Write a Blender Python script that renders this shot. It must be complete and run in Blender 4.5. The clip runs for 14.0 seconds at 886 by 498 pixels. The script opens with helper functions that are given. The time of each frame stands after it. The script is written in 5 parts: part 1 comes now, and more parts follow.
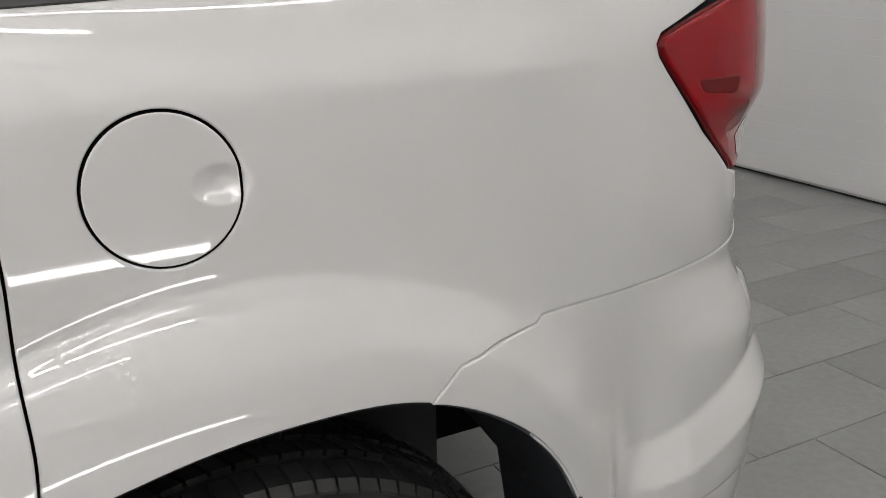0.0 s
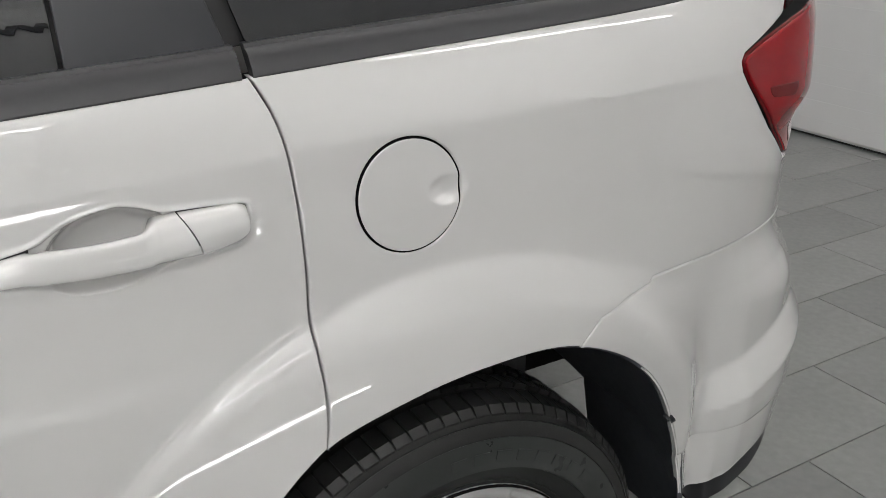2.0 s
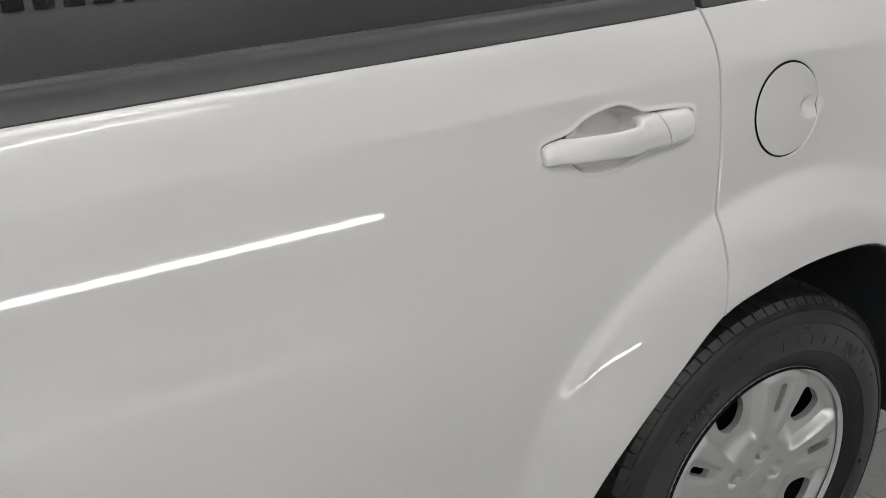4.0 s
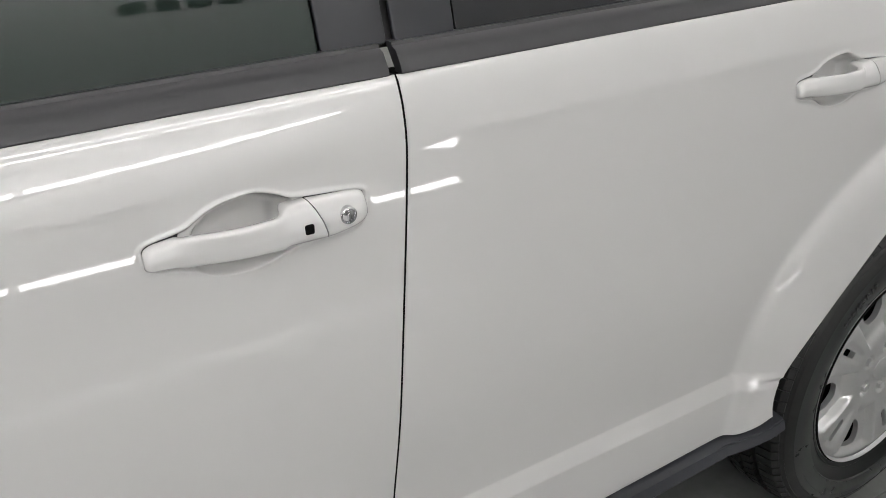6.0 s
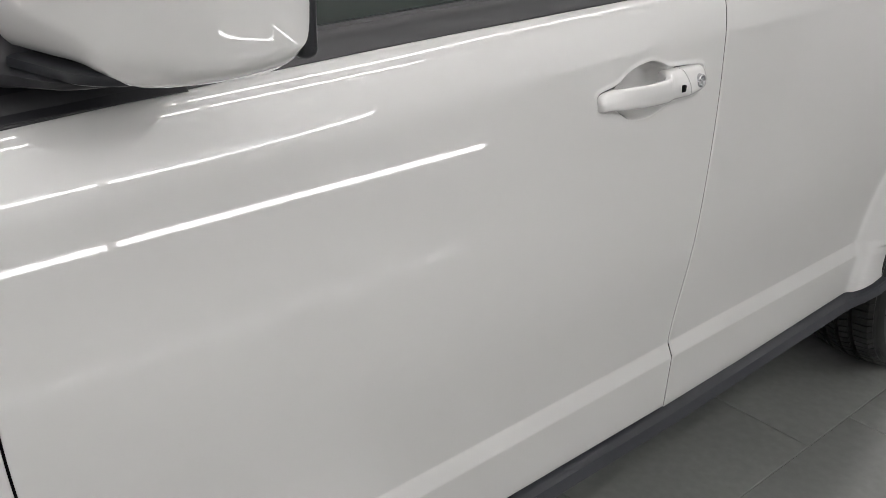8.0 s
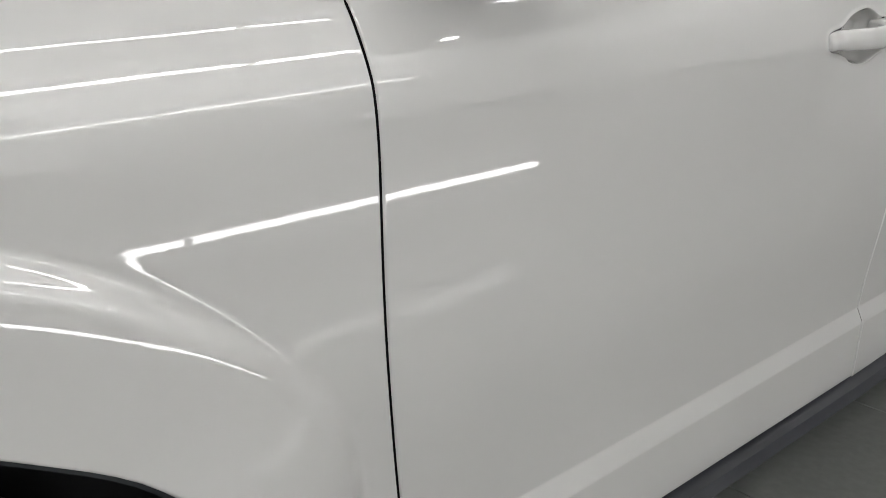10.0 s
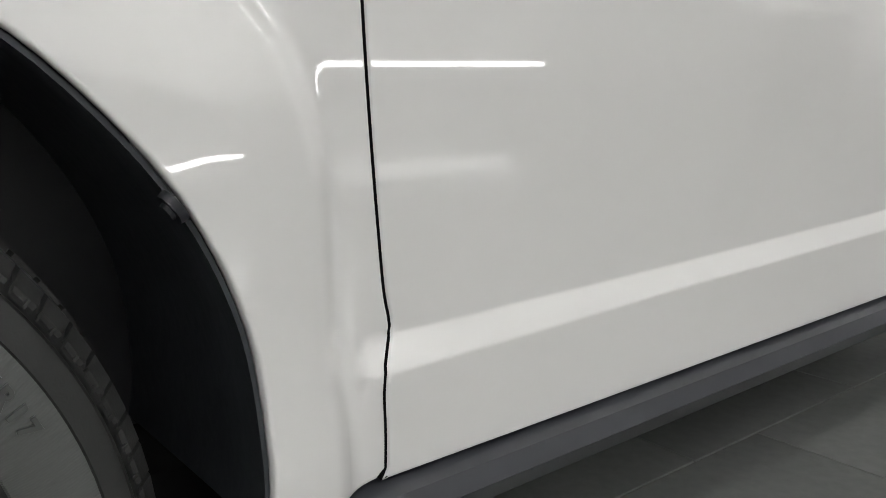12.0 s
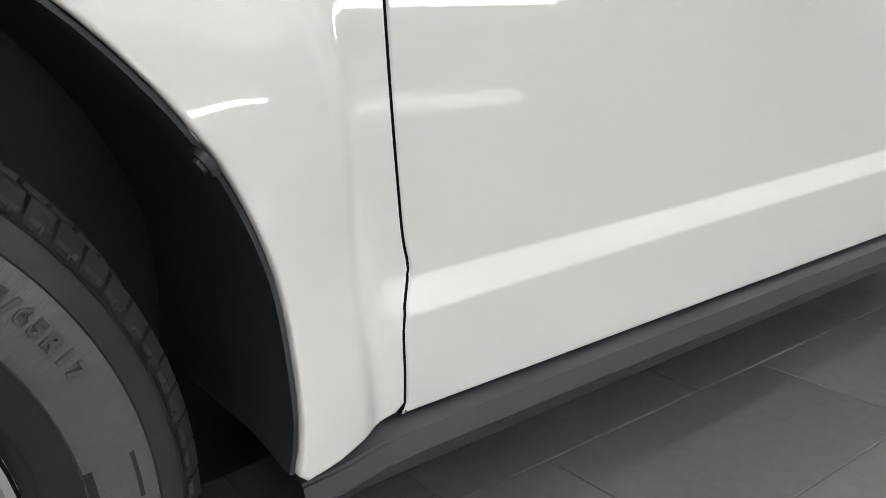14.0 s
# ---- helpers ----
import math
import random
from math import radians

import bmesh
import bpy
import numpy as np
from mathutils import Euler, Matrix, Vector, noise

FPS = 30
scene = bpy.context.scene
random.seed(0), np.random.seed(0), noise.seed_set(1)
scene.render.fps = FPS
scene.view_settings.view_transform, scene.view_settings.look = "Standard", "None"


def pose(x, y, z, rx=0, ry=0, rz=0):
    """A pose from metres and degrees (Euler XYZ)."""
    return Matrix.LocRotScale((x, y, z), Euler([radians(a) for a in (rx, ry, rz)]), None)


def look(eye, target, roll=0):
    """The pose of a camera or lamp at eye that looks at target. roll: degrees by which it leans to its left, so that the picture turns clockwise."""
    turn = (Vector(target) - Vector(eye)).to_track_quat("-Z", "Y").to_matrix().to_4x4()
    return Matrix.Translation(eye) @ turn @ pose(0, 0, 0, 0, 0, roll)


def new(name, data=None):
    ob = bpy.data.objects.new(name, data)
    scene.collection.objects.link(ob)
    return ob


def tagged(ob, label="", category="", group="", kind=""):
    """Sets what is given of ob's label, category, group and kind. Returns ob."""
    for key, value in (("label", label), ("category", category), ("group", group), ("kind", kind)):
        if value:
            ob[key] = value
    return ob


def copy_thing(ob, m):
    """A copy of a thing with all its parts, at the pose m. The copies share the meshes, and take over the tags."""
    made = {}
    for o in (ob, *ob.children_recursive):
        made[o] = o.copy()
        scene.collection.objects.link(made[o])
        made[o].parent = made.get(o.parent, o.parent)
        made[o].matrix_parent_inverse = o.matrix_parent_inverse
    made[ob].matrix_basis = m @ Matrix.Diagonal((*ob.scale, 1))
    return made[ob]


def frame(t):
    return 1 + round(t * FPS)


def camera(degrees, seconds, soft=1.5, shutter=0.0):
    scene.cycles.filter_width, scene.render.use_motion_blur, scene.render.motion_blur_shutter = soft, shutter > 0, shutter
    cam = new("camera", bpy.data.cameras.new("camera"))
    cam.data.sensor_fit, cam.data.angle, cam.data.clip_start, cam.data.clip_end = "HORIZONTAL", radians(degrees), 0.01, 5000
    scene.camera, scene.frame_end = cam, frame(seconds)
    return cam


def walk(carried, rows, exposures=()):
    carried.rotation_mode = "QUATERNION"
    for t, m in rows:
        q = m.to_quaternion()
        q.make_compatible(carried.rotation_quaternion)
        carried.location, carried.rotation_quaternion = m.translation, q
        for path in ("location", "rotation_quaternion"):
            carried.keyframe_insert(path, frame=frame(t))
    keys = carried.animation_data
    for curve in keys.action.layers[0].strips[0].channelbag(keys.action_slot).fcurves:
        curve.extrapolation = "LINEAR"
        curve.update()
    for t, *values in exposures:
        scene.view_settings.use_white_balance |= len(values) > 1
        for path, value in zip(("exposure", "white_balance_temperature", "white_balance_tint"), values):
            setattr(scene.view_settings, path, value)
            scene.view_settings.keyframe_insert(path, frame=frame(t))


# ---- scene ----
cam = camera(54.41, 14.0, soft=0.85)
PATH = [
    (0, (-0.1741, -0.7302, 1.2242), (0.7047, 0.9500, 0.5881), -0.79),
    (0.5, (-0.1661, -0.7255, 1.2278), (0.7061, 0.9172, 0.4922), -0.54),
    (1, (-0.2147, -0.7289, 1.2855), (0.6841, 0.8863, 0.5217), -0.57),
    (1.5, (-0.3181, -0.7647, 1.3507), (0.5885, 0.8387, 0.5715), -0.35),
    (2, (-0.4905, -0.8217, 1.3746), (0.4252, 0.7741, 0.5904), -0.41),
    (2.2, (-0.5437, -0.8472, 1.3835), (0.3685, 0.7477, 0.5934), -0.34),
    (2.5, (-0.6138, -0.8491, 1.3828), (0.2913, 0.7412, 0.5756), -0.18),
    (3, (-0.7617, -0.7933, 1.3227), (0.1757, 0.7946, 0.5483), -0.42),
    (3.5, (-0.9176, -0.7437, 1.3236), (0.0352, 0.8442, 0.5679), -0.65),
    (4, (-1.1101, -0.7780, 1.3256), (-0.1586, 0.8131, 0.5753), -0.80),
    (4.2, (-1.1988, -0.8043, 1.3364), (-0.2473, 0.7845, 0.5813), -0.83),
    (6.3, (-1.8064, -0.7889, 1.3681), (-0.7734, 0.7058, 0.5323), 1.16),
    (6.5, (-1.9001, -0.8041, 1.3698), (-0.8449, 0.6764, 0.5365), 1.28),
    (7, (-2.1297, -0.8414, 1.3774), (-1.0170, 0.5991, 0.5484), 1.73),
    (7.5, (-2.2874, -0.8343, 1.3498), (-1.1295, 0.5705, 0.5217), 1.93),
    (8, (-2.4539, -0.7540, 1.3072), (-1.2685, 0.6302, 0.4834), 1.57),
    (8.5, (-2.6455, -0.6854, 1.3073), (-1.4498, 0.6898, 0.4833), 1.54),
    (8.7, (-2.7007, -0.6678, 1.3203), (-1.5046, 0.7056, 0.4938), 1.43),
    (10.8, (-2.7952, -0.5884, 0.9277), (-1.5388, 0.8900, 0.4425), 0.17),
    (11, (-2.7841, -0.5949, 0.8977), (-1.5292, 0.8890, 0.4250), 0.36),
    (11.5, (-2.7459, -0.5738, 0.7936), (-1.5042, 0.9265, 0.3379), 0.38),
    (12, (-2.7198, -0.5595, 0.7033), (-1.4830, 0.9592, 0.2986), 0.24),
    (12.5, (-2.7107, -0.5551, 0.6397), (-1.4695, 0.9707, 0.2772), -0.07),
    (13, (-2.7170, -0.5571, 0.6255), (-1.4747, 0.9543, 0.2104), -0.38),
    (13.5, (-2.7180, -0.5682, 0.6669), (-1.4976, 0.9341, 0.1633), -0.30),
    (14, (-2.7409, -0.5714, 0.7257), (-1.5421, 0.9249, 0.1568), 0.07),
]

EXPOSURES = [(0, -0.96, 6600, 12), (1.0, -0.97, 6540, 11), (2.2, -0.93, 6500, 10.3), (4.2, -1.03, 6500, 10.6), (6.3, -1.0, 6500, 11), (8.0, -1.01, 6500, 11.5), (8.7, -1.03, 6500, 10.5), (10.8, -1.19, 6500, 9.5), (11.5, -1.1, 6550, 9.5), (12.0, -0.73, 6500, 9), (12.5, -0.41, 6500, 8.8), (14, -0.37, 6500, 8.5)]
walk(cam, [(t, look(e, g, r)) for t, e, g, r in PATH], EXPOSURES)

# ---- light: closed room, so the sky outside adds nothing but a faint glow ----
world = bpy.data.worlds.new("world")
scene.world = world
world.use_nodes = True
world.node_tree.nodes["Background"].inputs[0].default_value = (0.8, 0.9, 1.0, 1)
world.node_tree.nodes["Background"].inputs[1].default_value = 0.02
TUBE_CEILING = 36.0
# rows past y 0 are unseen, added to brighten the bay and its rear wall
CEILING_ROWS = ((-2.35, 0.25), (-1.6, 3.6), (0.3, 3.6), (2.0, 3.6), (3.8, 3.6))
WALL_ROWS = ((0.46, 0.50, 1.965), (1.93, -0.20, 1.29))
TUBE_WALL = 15.5


# ---- materials ----
def mat(name, color, rough=0.5, metal=0.0, coat=0.0, spec=0.5, mottled=0.0, mottle_scale=8.0, grain=0.0, grain_scale=300.0,
        bump=0.0, bump_scale=400.0, bump_dist=0.001, emit=0.0, coat_rough=0.03, trans=0.0, random_tone=0.0, rough_var=0.0):
    m = bpy.data.materials.new(name)
    m.use_nodes = True
    nt = m.node_tree
    b = nt.nodes["Principled BSDF"]
    b.inputs["Base Color"].default_value = (*color, 1)
    b.inputs["Roughness"].default_value = rough
    b.inputs["Metallic"].default_value = metal
    b.inputs["Coat Weight"].default_value = coat
    b.inputs["Coat Roughness"].default_value = coat_rough
    b.inputs["Specular IOR Level"].default_value = spec
    b.inputs["Transmission Weight"].default_value = trans
    if emit:
        b.inputs["Emission Color"].default_value = (*color, 1)
        b.inputs["Emission Strength"].default_value = emit
    coord = nt.nodes.new("ShaderNodeTexCoord").outputs["Object"]

    def noise_tex(scale, detail=4):
        n = nt.nodes.new("ShaderNodeTexNoise")
        n.inputs["Scale"].default_value = scale
        n.inputs["Detail"].default_value = detail
        nt.links.new(coord, n.inputs["Vector"])
        return n.outputs["Fac"]

    def math_node(op, a, c):
        n = nt.nodes.new("ShaderNodeMath")
        n.operation = op
        for k, v in enumerate((a, c)):
            if isinstance(v, (int, float)):
                n.inputs[k].default_value = v
            else:
                nt.links.new(v, n.inputs[k])
        return n.outputs[0]

    value = None
    for amount, scale in ((mottled, mottle_scale), (grain, grain_scale)):
        if amount:
            v = math_node("MULTIPLY_ADD", math_node("SUBTRACT", noise_tex(scale), 0.5), 2 * amount)
            v.node.inputs[2].default_value = 1.0
            value = v if value is None else math_node("MULTIPLY", value, v)
    if random_tone:
        info = nt.nodes.new("ShaderNodeObjectInfo")
        v = math_node("MULTIPLY_ADD", math_node("SUBTRACT", info.outputs["Random"], 0.5), 2 * random_tone)
        v.node.inputs[2].default_value = 1.0
        value = v if value is None else math_node("MULTIPLY", value, v)
    if value is not None:
        mix = nt.nodes.new("ShaderNodeMix")
        mix.data_type, mix.blend_type = "RGBA", "MULTIPLY"
        mix.inputs["Factor"].default_value = 1.0
        mix.inputs["A"].default_value = (*color, 1)
        comb = nt.nodes.new("ShaderNodeCombineColor")
        for k in range(3):
            nt.links.new(value, comb.inputs[k])
        nt.links.new(comb.outputs[0], mix.inputs["B"])
        nt.links.new(mix.outputs["Result"], b.inputs["Base Color"])
    if rough_var:
        v = math_node("MULTIPLY_ADD", math_node("SUBTRACT", noise_tex(mottle_scale * 3), 0.5), 2 * rough_var)
        v.node.inputs[2].default_value = rough
        nt.links.new(v, b.inputs["Roughness"])
    if bump:
        n = nt.nodes.new("ShaderNodeBump")
        n.inputs["Strength"].default_value = bump
        n.inputs["Distance"].default_value = bump_dist
        nt.links.new(noise_tex(bump_scale, 2), n.inputs["Height"])
        nt.links.new(n.outputs[0], b.inputs["Normal"])
        if coat:
            nt.links.new(n.outputs[0], b.inputs["Coat Normal"])
    return m


PAINT = mat("white_paint", (0.76, 0.755, 0.745), rough=0.05, coat=1.0, coat_rough=0.0, mottled=0.012, mottle_scale=3, bump=0.03, bump_scale=170, bump_dist=0.0002)
PAINT.node_tree.nodes["Principled BSDF"].inputs["Coat IOR"].default_value = 1.8
BLACK_TRIM = mat("black_trim", (0.014, 0.0145, 0.0175), rough=0.42, spec=0.5, mottled=0.12, mottle_scale=20, grain=0.15, bump=0.2, bump_scale=900, bump_dist=0.0004)
MOULDING = mat("moulding_satin", (0.036, 0.036, 0.039), rough=0.40, spec=0.5, mottled=0.12, mottle_scale=20, grain=0.1)
GLOSS_BLACK = mat("gloss_black", (0.019, 0.0205, 0.025), rough=0.32, spec=0.5, mottled=0.1)
ROCKER = mat("grey_cladding", (0.042, 0.044, 0.052), rough=0.45, spec=0.5, mottled=0.1, mottle_scale=12, bump=0.25, bump_scale=1200, bump_dist=0.0004)
LINER = mat("liner_black", (0.034, 0.038, 0.044), rough=0.42, spec=0.5, mottled=0.5, mottle_scale=14, bump=0.3, bump_scale=60, bump_dist=0.002)
CORE = mat("inner_dark", (0.006, 0.006, 0.006), rough=0.9, spec=0.1)
GLASS = mat("privacy_glass", (0.011, 0.012, 0.0135), rough=0.0, spec=0.5, mottled=0.15, mottle_scale=2)
GLASS_CLEARER = mat("tinted_glass", (0.017, 0.027, 0.022), rough=0.0, spec=0.45, mottled=0.25, mottle_scale=2)
RUBBER = mat("tyre_rubber", (0.021, 0.0215, 0.021), rough=0.40, spec=0.35, mottled=0.25, mottle_scale=14, grain=0.2, grain_scale=90, bump=0.25, bump_scale=500, bump_dist=0.0006, rough_var=0.08)
RUBBER_SHINE = mat("tyre_dressed", (0.034, 0.037, 0.036), rough=0.30, spec=0.5, mottled=0.25, mottle_scale=10, bump=0.15, bump_scale=300, bump_dist=0.0005, rough_var=0.08)
BEAD = mat("tyre_bead", (0.012, 0.0135, 0.0128), rough=0.38, spec=0.4, mottled=0.25, mottle_scale=14)
SIGN_BLACK = mat("sign_black", (0.012, 0.012, 0.012), rough=0.5)
LETTERS = mat("tyre_letters", (0.010, 0.0105, 0.0105), rough=0.3, spec=0.5)
HOLDER = mat("lamp_holder", (0.10, 0.10, 0.10), rough=0.5, mottled=0.1)
TEXT = mat("tyre_text", (0.05, 0.052, 0.052), rough=0.3, spec=0.5, mottled=0.2)
SILVER = mat("silver_cover", (0.64, 0.64, 0.635), rough=0.30, metal=0.6, coat=0.3, mottled=0.05, mottle_scale=15, grain=0.05)
CHROME = mat("chrome", (0.7, 0.7, 0.71), rough=0.15, metal=1.0)
LAMP_RED = mat("lamp_red", (0.27, 0.002, 0.006), rough=0.10, coat=0.4, coat_rough=0.0, spec=0.12, mottled=0.25, mottle_scale=14)
LAMP_DEEP = mat("lamp_deep_red", (0.13, 0.002, 0.004), rough=0.2, spec=0.2, mottled=0.2, mottle_scale=20)
LAMP_CLEAR = mat("lamp_clear", (0.75, 0.75, 0.75), rough=0.15, coat=0.8, bump=0.5, bump_scale=300, bump_dist=0.002)
TILE = mat("floor_tile", (0.225, 0.232, 0.223), rough=0.13, spec=0.9, mottled=0.16, mottle_scale=2.2, grain=0.14, grain_scale=40, bump=0.12, bump_scale=60, bump_dist=0.0008, random_tone=0.10, rough_var=0.03)
GROUT = mat("grout", (0.15, 0.15, 0.145), rough=0.85, mottled=0.2, mottle_scale=6, grain=0.2)
WALL = mat("wall_paint", (0.74, 0.74, 0.73), rough=0.6, mottled=0.03, mottle_scale=2, grain=0.03, bump=0.15, bump_scale=150)
DOOR_PANEL = mat("door_panel", (0.80, 0.80, 0.80), rough=0.45, mottled=0.03, mottle_scale=2.5, bump=0.35, bump_scale=90, bump_dist=0.001)
SEAL = mat("rubber_seal", (0.012, 0.012, 0.013), rough=0.6, mottled=0.2)
CEIL = mat("ceiling_paint", (0.78, 0.78, 0.77), rough=0.8, mottled=0.03, mottle_scale=2, grain=0.03)
TUBE_C = mat("lamp_tube_ceiling", (1.0, 0.985, 0.975), emit=TUBE_CEILING)
TUBE_W = mat("lamp_tube_wall", (1.0, 0.985, 0.975), emit=TUBE_WALL)
WALL_DARKENER = mat("darkener_grey", (0.085, 0.088, 0.086), rough=0.55, mottled=0.06, mottle_scale=2, grain=0.05, bump=0.15, bump_scale=150)
WALL_NEAR = mat("wall_paint_grey", (0.78, 0.785, 0.78), rough=0.6, mottled=0.03, mottle_scale=2, grain=0.03, bump=0.15, bump_scale=150)


def ribbed(m, count):
    """Fine radial ribs round an axle along y, as relief."""
    nt = m.node_tree
    b = nt.nodes["Principled BSDF"]
    sep = nt.nodes.new("ShaderNodeSeparateXYZ")
    nt.links.new(nt.nodes["Texture Coordinate"].outputs["Object"], sep.inputs[0])
    last = None
    for op, v in (("ARCTAN2", None), ("MULTIPLY", count), ("SINE", None)):
        n = nt.nodes.new("ShaderNodeMath")
        n.operation = op
        if last is None:
            nt.links.new(sep.outputs["Z"], n.inputs[0])
            nt.links.new(sep.outputs["X"], n.inputs[1])
        else:
            nt.links.new(last, n.inputs[0])
            if v:
                n.inputs[1].default_value = v
        last = n.outputs[0]
    bump = nt.nodes.new("ShaderNodeBump")
    bump.inputs["Strength"].default_value = 0.3
    bump.inputs["Distance"].default_value = 0.0003
    nt.links.new(last, bump.inputs["Height"])
    nt.links.new(bump.outputs[0], b.inputs["Normal"])
    return m


RIBBED = ribbed(mat("tyre_ribbed", (0.075, 0.079, 0.077), rough=0.42, spec=0.5, mottled=0.2, mottle_scale=10), 1000.0)
FIXTURE = mat("lamp_housing", (0.7, 0.7, 0.7), rough=0.4, mottled=0.04)


# ---- building helpers ----
def part(name, mesh, material, parent, label="", smooth=True):
    """Links a bmesh or a mesh as one object under its thing or part."""
    if isinstance(mesh, bmesh.types.BMesh):
        me = bpy.data.meshes.new(name)
        bmesh.ops.recalc_face_normals(mesh, faces=mesh.faces)
        mesh.to_mesh(me)
        mesh.free()
        if smooth:
            me.polygons.foreach_set("use_smooth", [True] * len(me.polygons))
            me.set_sharp_from_angle(angle=radians(40))
    else:
        me = mesh
    if not me.materials:
        me.materials.append(material)
    ob = new(name, me)
    ob.parent = parent
    return tagged(ob, label) if label else ob


def box(bm, lo, hi, bevel=0.0, seg=2):
    r = bmesh.ops.create_cube(bm, size=1)
    vs = r["verts"]
    for v in vs:
        v.co = Vector([lo[k] if v.co[k] < 0 else hi[k] for k in range(3)])
    if bevel:
        es = list({e for v in vs for e in v.link_edges})
        bmesh.ops.bevel(bm, geom=es, offset=bevel, segments=seg, affect="EDGES", profile=0.5)
    return bm


def boxed(lo, hi, bevel=0.0, seg=2):
    return box(bmesh.new(), lo, hi, bevel, seg)


def lathe(profile, centre, steps=96, start=0.0, end=math.tau):
    """Turns (radius, y) pairs about an axis along y."""
    bm = bmesh.new()
    whole = abs(end - start - math.tau) < 1e-6
    count = steps if whole else steps + 1
    rings = []
    for k in range(count):
        a = start + (end - start) * k / steps
        rings.append([bm.verts.new((centre[0] + r * math.cos(a), centre[1] + y, centre[2] + r * math.sin(a))) for r, y in profile])
    for k in range(steps):
        a, b = rings[k], rings[(k + 1) % count]
        for j in range(len(profile) - 1):
            bm.faces.new((a[j], a[j + 1], b[j + 1], b[j]))
    return bm


def smooth01(v):
    v = np.clip(v, 0, 1)
    return v * v * (3 - 2 * v)


# ---- the shape of the car's side: y as a function of x (to the rear) and z ----
PROFILE_Z = np.array([0.44, 0.50, 0.55, 0.60, 0.65, 0.70, 0.75, 0.80, 0.85, 0.90, 0.95, 1.00, 1.03, 1.045, 1.06, 1.075, 1.09, 1.10, 1.11, 1.12, 1.13, 1.14, 1.16, 1.20, 1.26])
PROFILE_Y = np.array([0.0345, 0.0308, 0.0268, 0.0215, 0.0155, 0.0105, 0.00797, 0.0074, 0.00827, 0.01028, 0.01343, 0.01798, 0.02156, 0.0239, 0.0274, 0.0320, 0.0371, 0.0408, 0.0451, 0.0505, 0.0575, 0.0667, 0.0847, 0.1247, 0.1837])


def spline(xs, ys):
    n = len(xs)
    h = np.diff(xs)
    a = np.zeros((n, n))
    r = np.zeros(n)
    a[0, 0] = a[-1, -1] = 1
    for i in range(1, n - 1):
        a[i, i - 1:i + 2] = h[i - 1], 2 * (h[i - 1] + h[i]), h[i]
        r[i] = 6 * ((ys[i + 1] - ys[i]) / h[i] - (ys[i] - ys[i - 1]) / h[i - 1])
    m = np.linalg.solve(a, r)

    def value(v):
        v = np.clip(np.asarray(v, float), xs[0], xs[-1])
        i = np.clip(np.searchsorted(xs, v) - 1, 0, n - 2)
        d, e = v - xs[i], xs[i + 1] - v
        return (m[i] * e ** 3 + m[i + 1] * d ** 3) / (6 * h[i]) + (ys[i] / h[i] - m[i] * h[i] / 6) * e + (ys[i + 1] / h[i] - m[i + 1] * h[i] / 6) * d
    return value


profile = spline(PROFILE_Z, PROFILE_Y)
belt = spline(np.array([-3.6, -2.9, -2.4, -1.9, -1.4, -0.9, -0.4, 0.1, 0.6, 1.2]), np.array([0.97, 1.035, 1.072, 1.105, 1.132, 1.158, 1.182, 1.207, 1.236, 1.27]))


def ledge_top(x):
    return np.interp(x, [-2.4, -1.9, -1.4, -0.9, -0.4], [0.475, 0.483, 0.494, 0.506, 0.518])


def ledge_low(x):
    return np.interp(x, [-2.4, -1.9, -1.4, -0.9, -0.4], [0.443, 0.457, 0.468, 0.478, 0.486])


def sill(x):
    return np.interp(x, [-2.4, -1.9, -1.218, -0.504], [0.345, 0.350, 0.357, 0.386])


REAR_AXLE, FRONT_AXLE = (0.0, 0.361), (-2.872, 0.361)


# the shoulder crease climbs toward the rear: the slope of the profile is moved up or down by SHIFT
SHIFT_X = np.array([-2.5, -2.14, -1.95, -1.83, -1.75, -1.62, -1.45, -1.2, -1.0, -0.8, -0.5, -0.3, -0.1, 0.1, 0.5])
SHIFT = spline(SHIFT_X, np.array([-0.021, -0.019, -0.010, 0.0, 0.004, 0.013, 0.021, 0.043, 0.058, 0.062, 0.062, 0.042, 0.012, 0.002, 0.0]))
UPS = np.arange(0.96, 1.27, 0.00025)
SHIFTS = np.linspace(-0.03, 0.075, 43)


def shoulder_table(start, rise, fade, fade_down):
    slope = np.gradient(profile(UPS), UPS)
    rows = []
    for s in SHIFTS:
        end, width = fade if s > 0 else fade_down
        w = smooth01((UPS - start) / rise) * smooth01((end - UPS) / width)
        rows.append(np.cumsum(np.interp(UPS - w * s, UPS, slope) - slope) * 0.00025)
    return np.array(rows)


# the front door turns gently under the belt, the rear door in its last centimetre
SHOULDER_FRONT, SHOULDER_REAR = shoulder_table(1.030, 0.040, (1.130, 0.025), (1.105, 0.030)), shoulder_table(0.980, 0.110, (1.130, 0.011), (1.130, 0.011))


def shoulder(x, up):
    a = np.clip((SHIFT(x) - SHIFTS[0]) / (SHIFTS[1] - SHIFTS[0]), 0, len(SHIFTS) - 1.001)
    b = np.clip((up - UPS[0]) / 0.00025, 0, len(UPS) - 1.001)
    i, j = a.astype(int), b.astype(int)
    u, v = a - i, b - j
    k = smooth01((x + 1.35) / 0.25)

    def table(t):
        return (t[i, j] * (1 - v) + t[i, j + 1] * v) * (1 - u) + (t[i + 1, j] * (1 - v) + t[i + 1, j + 1] * v) * u
    return table(SHOULDER_FRONT) * (1 - k) + table(SHOULDER_REAR) * k


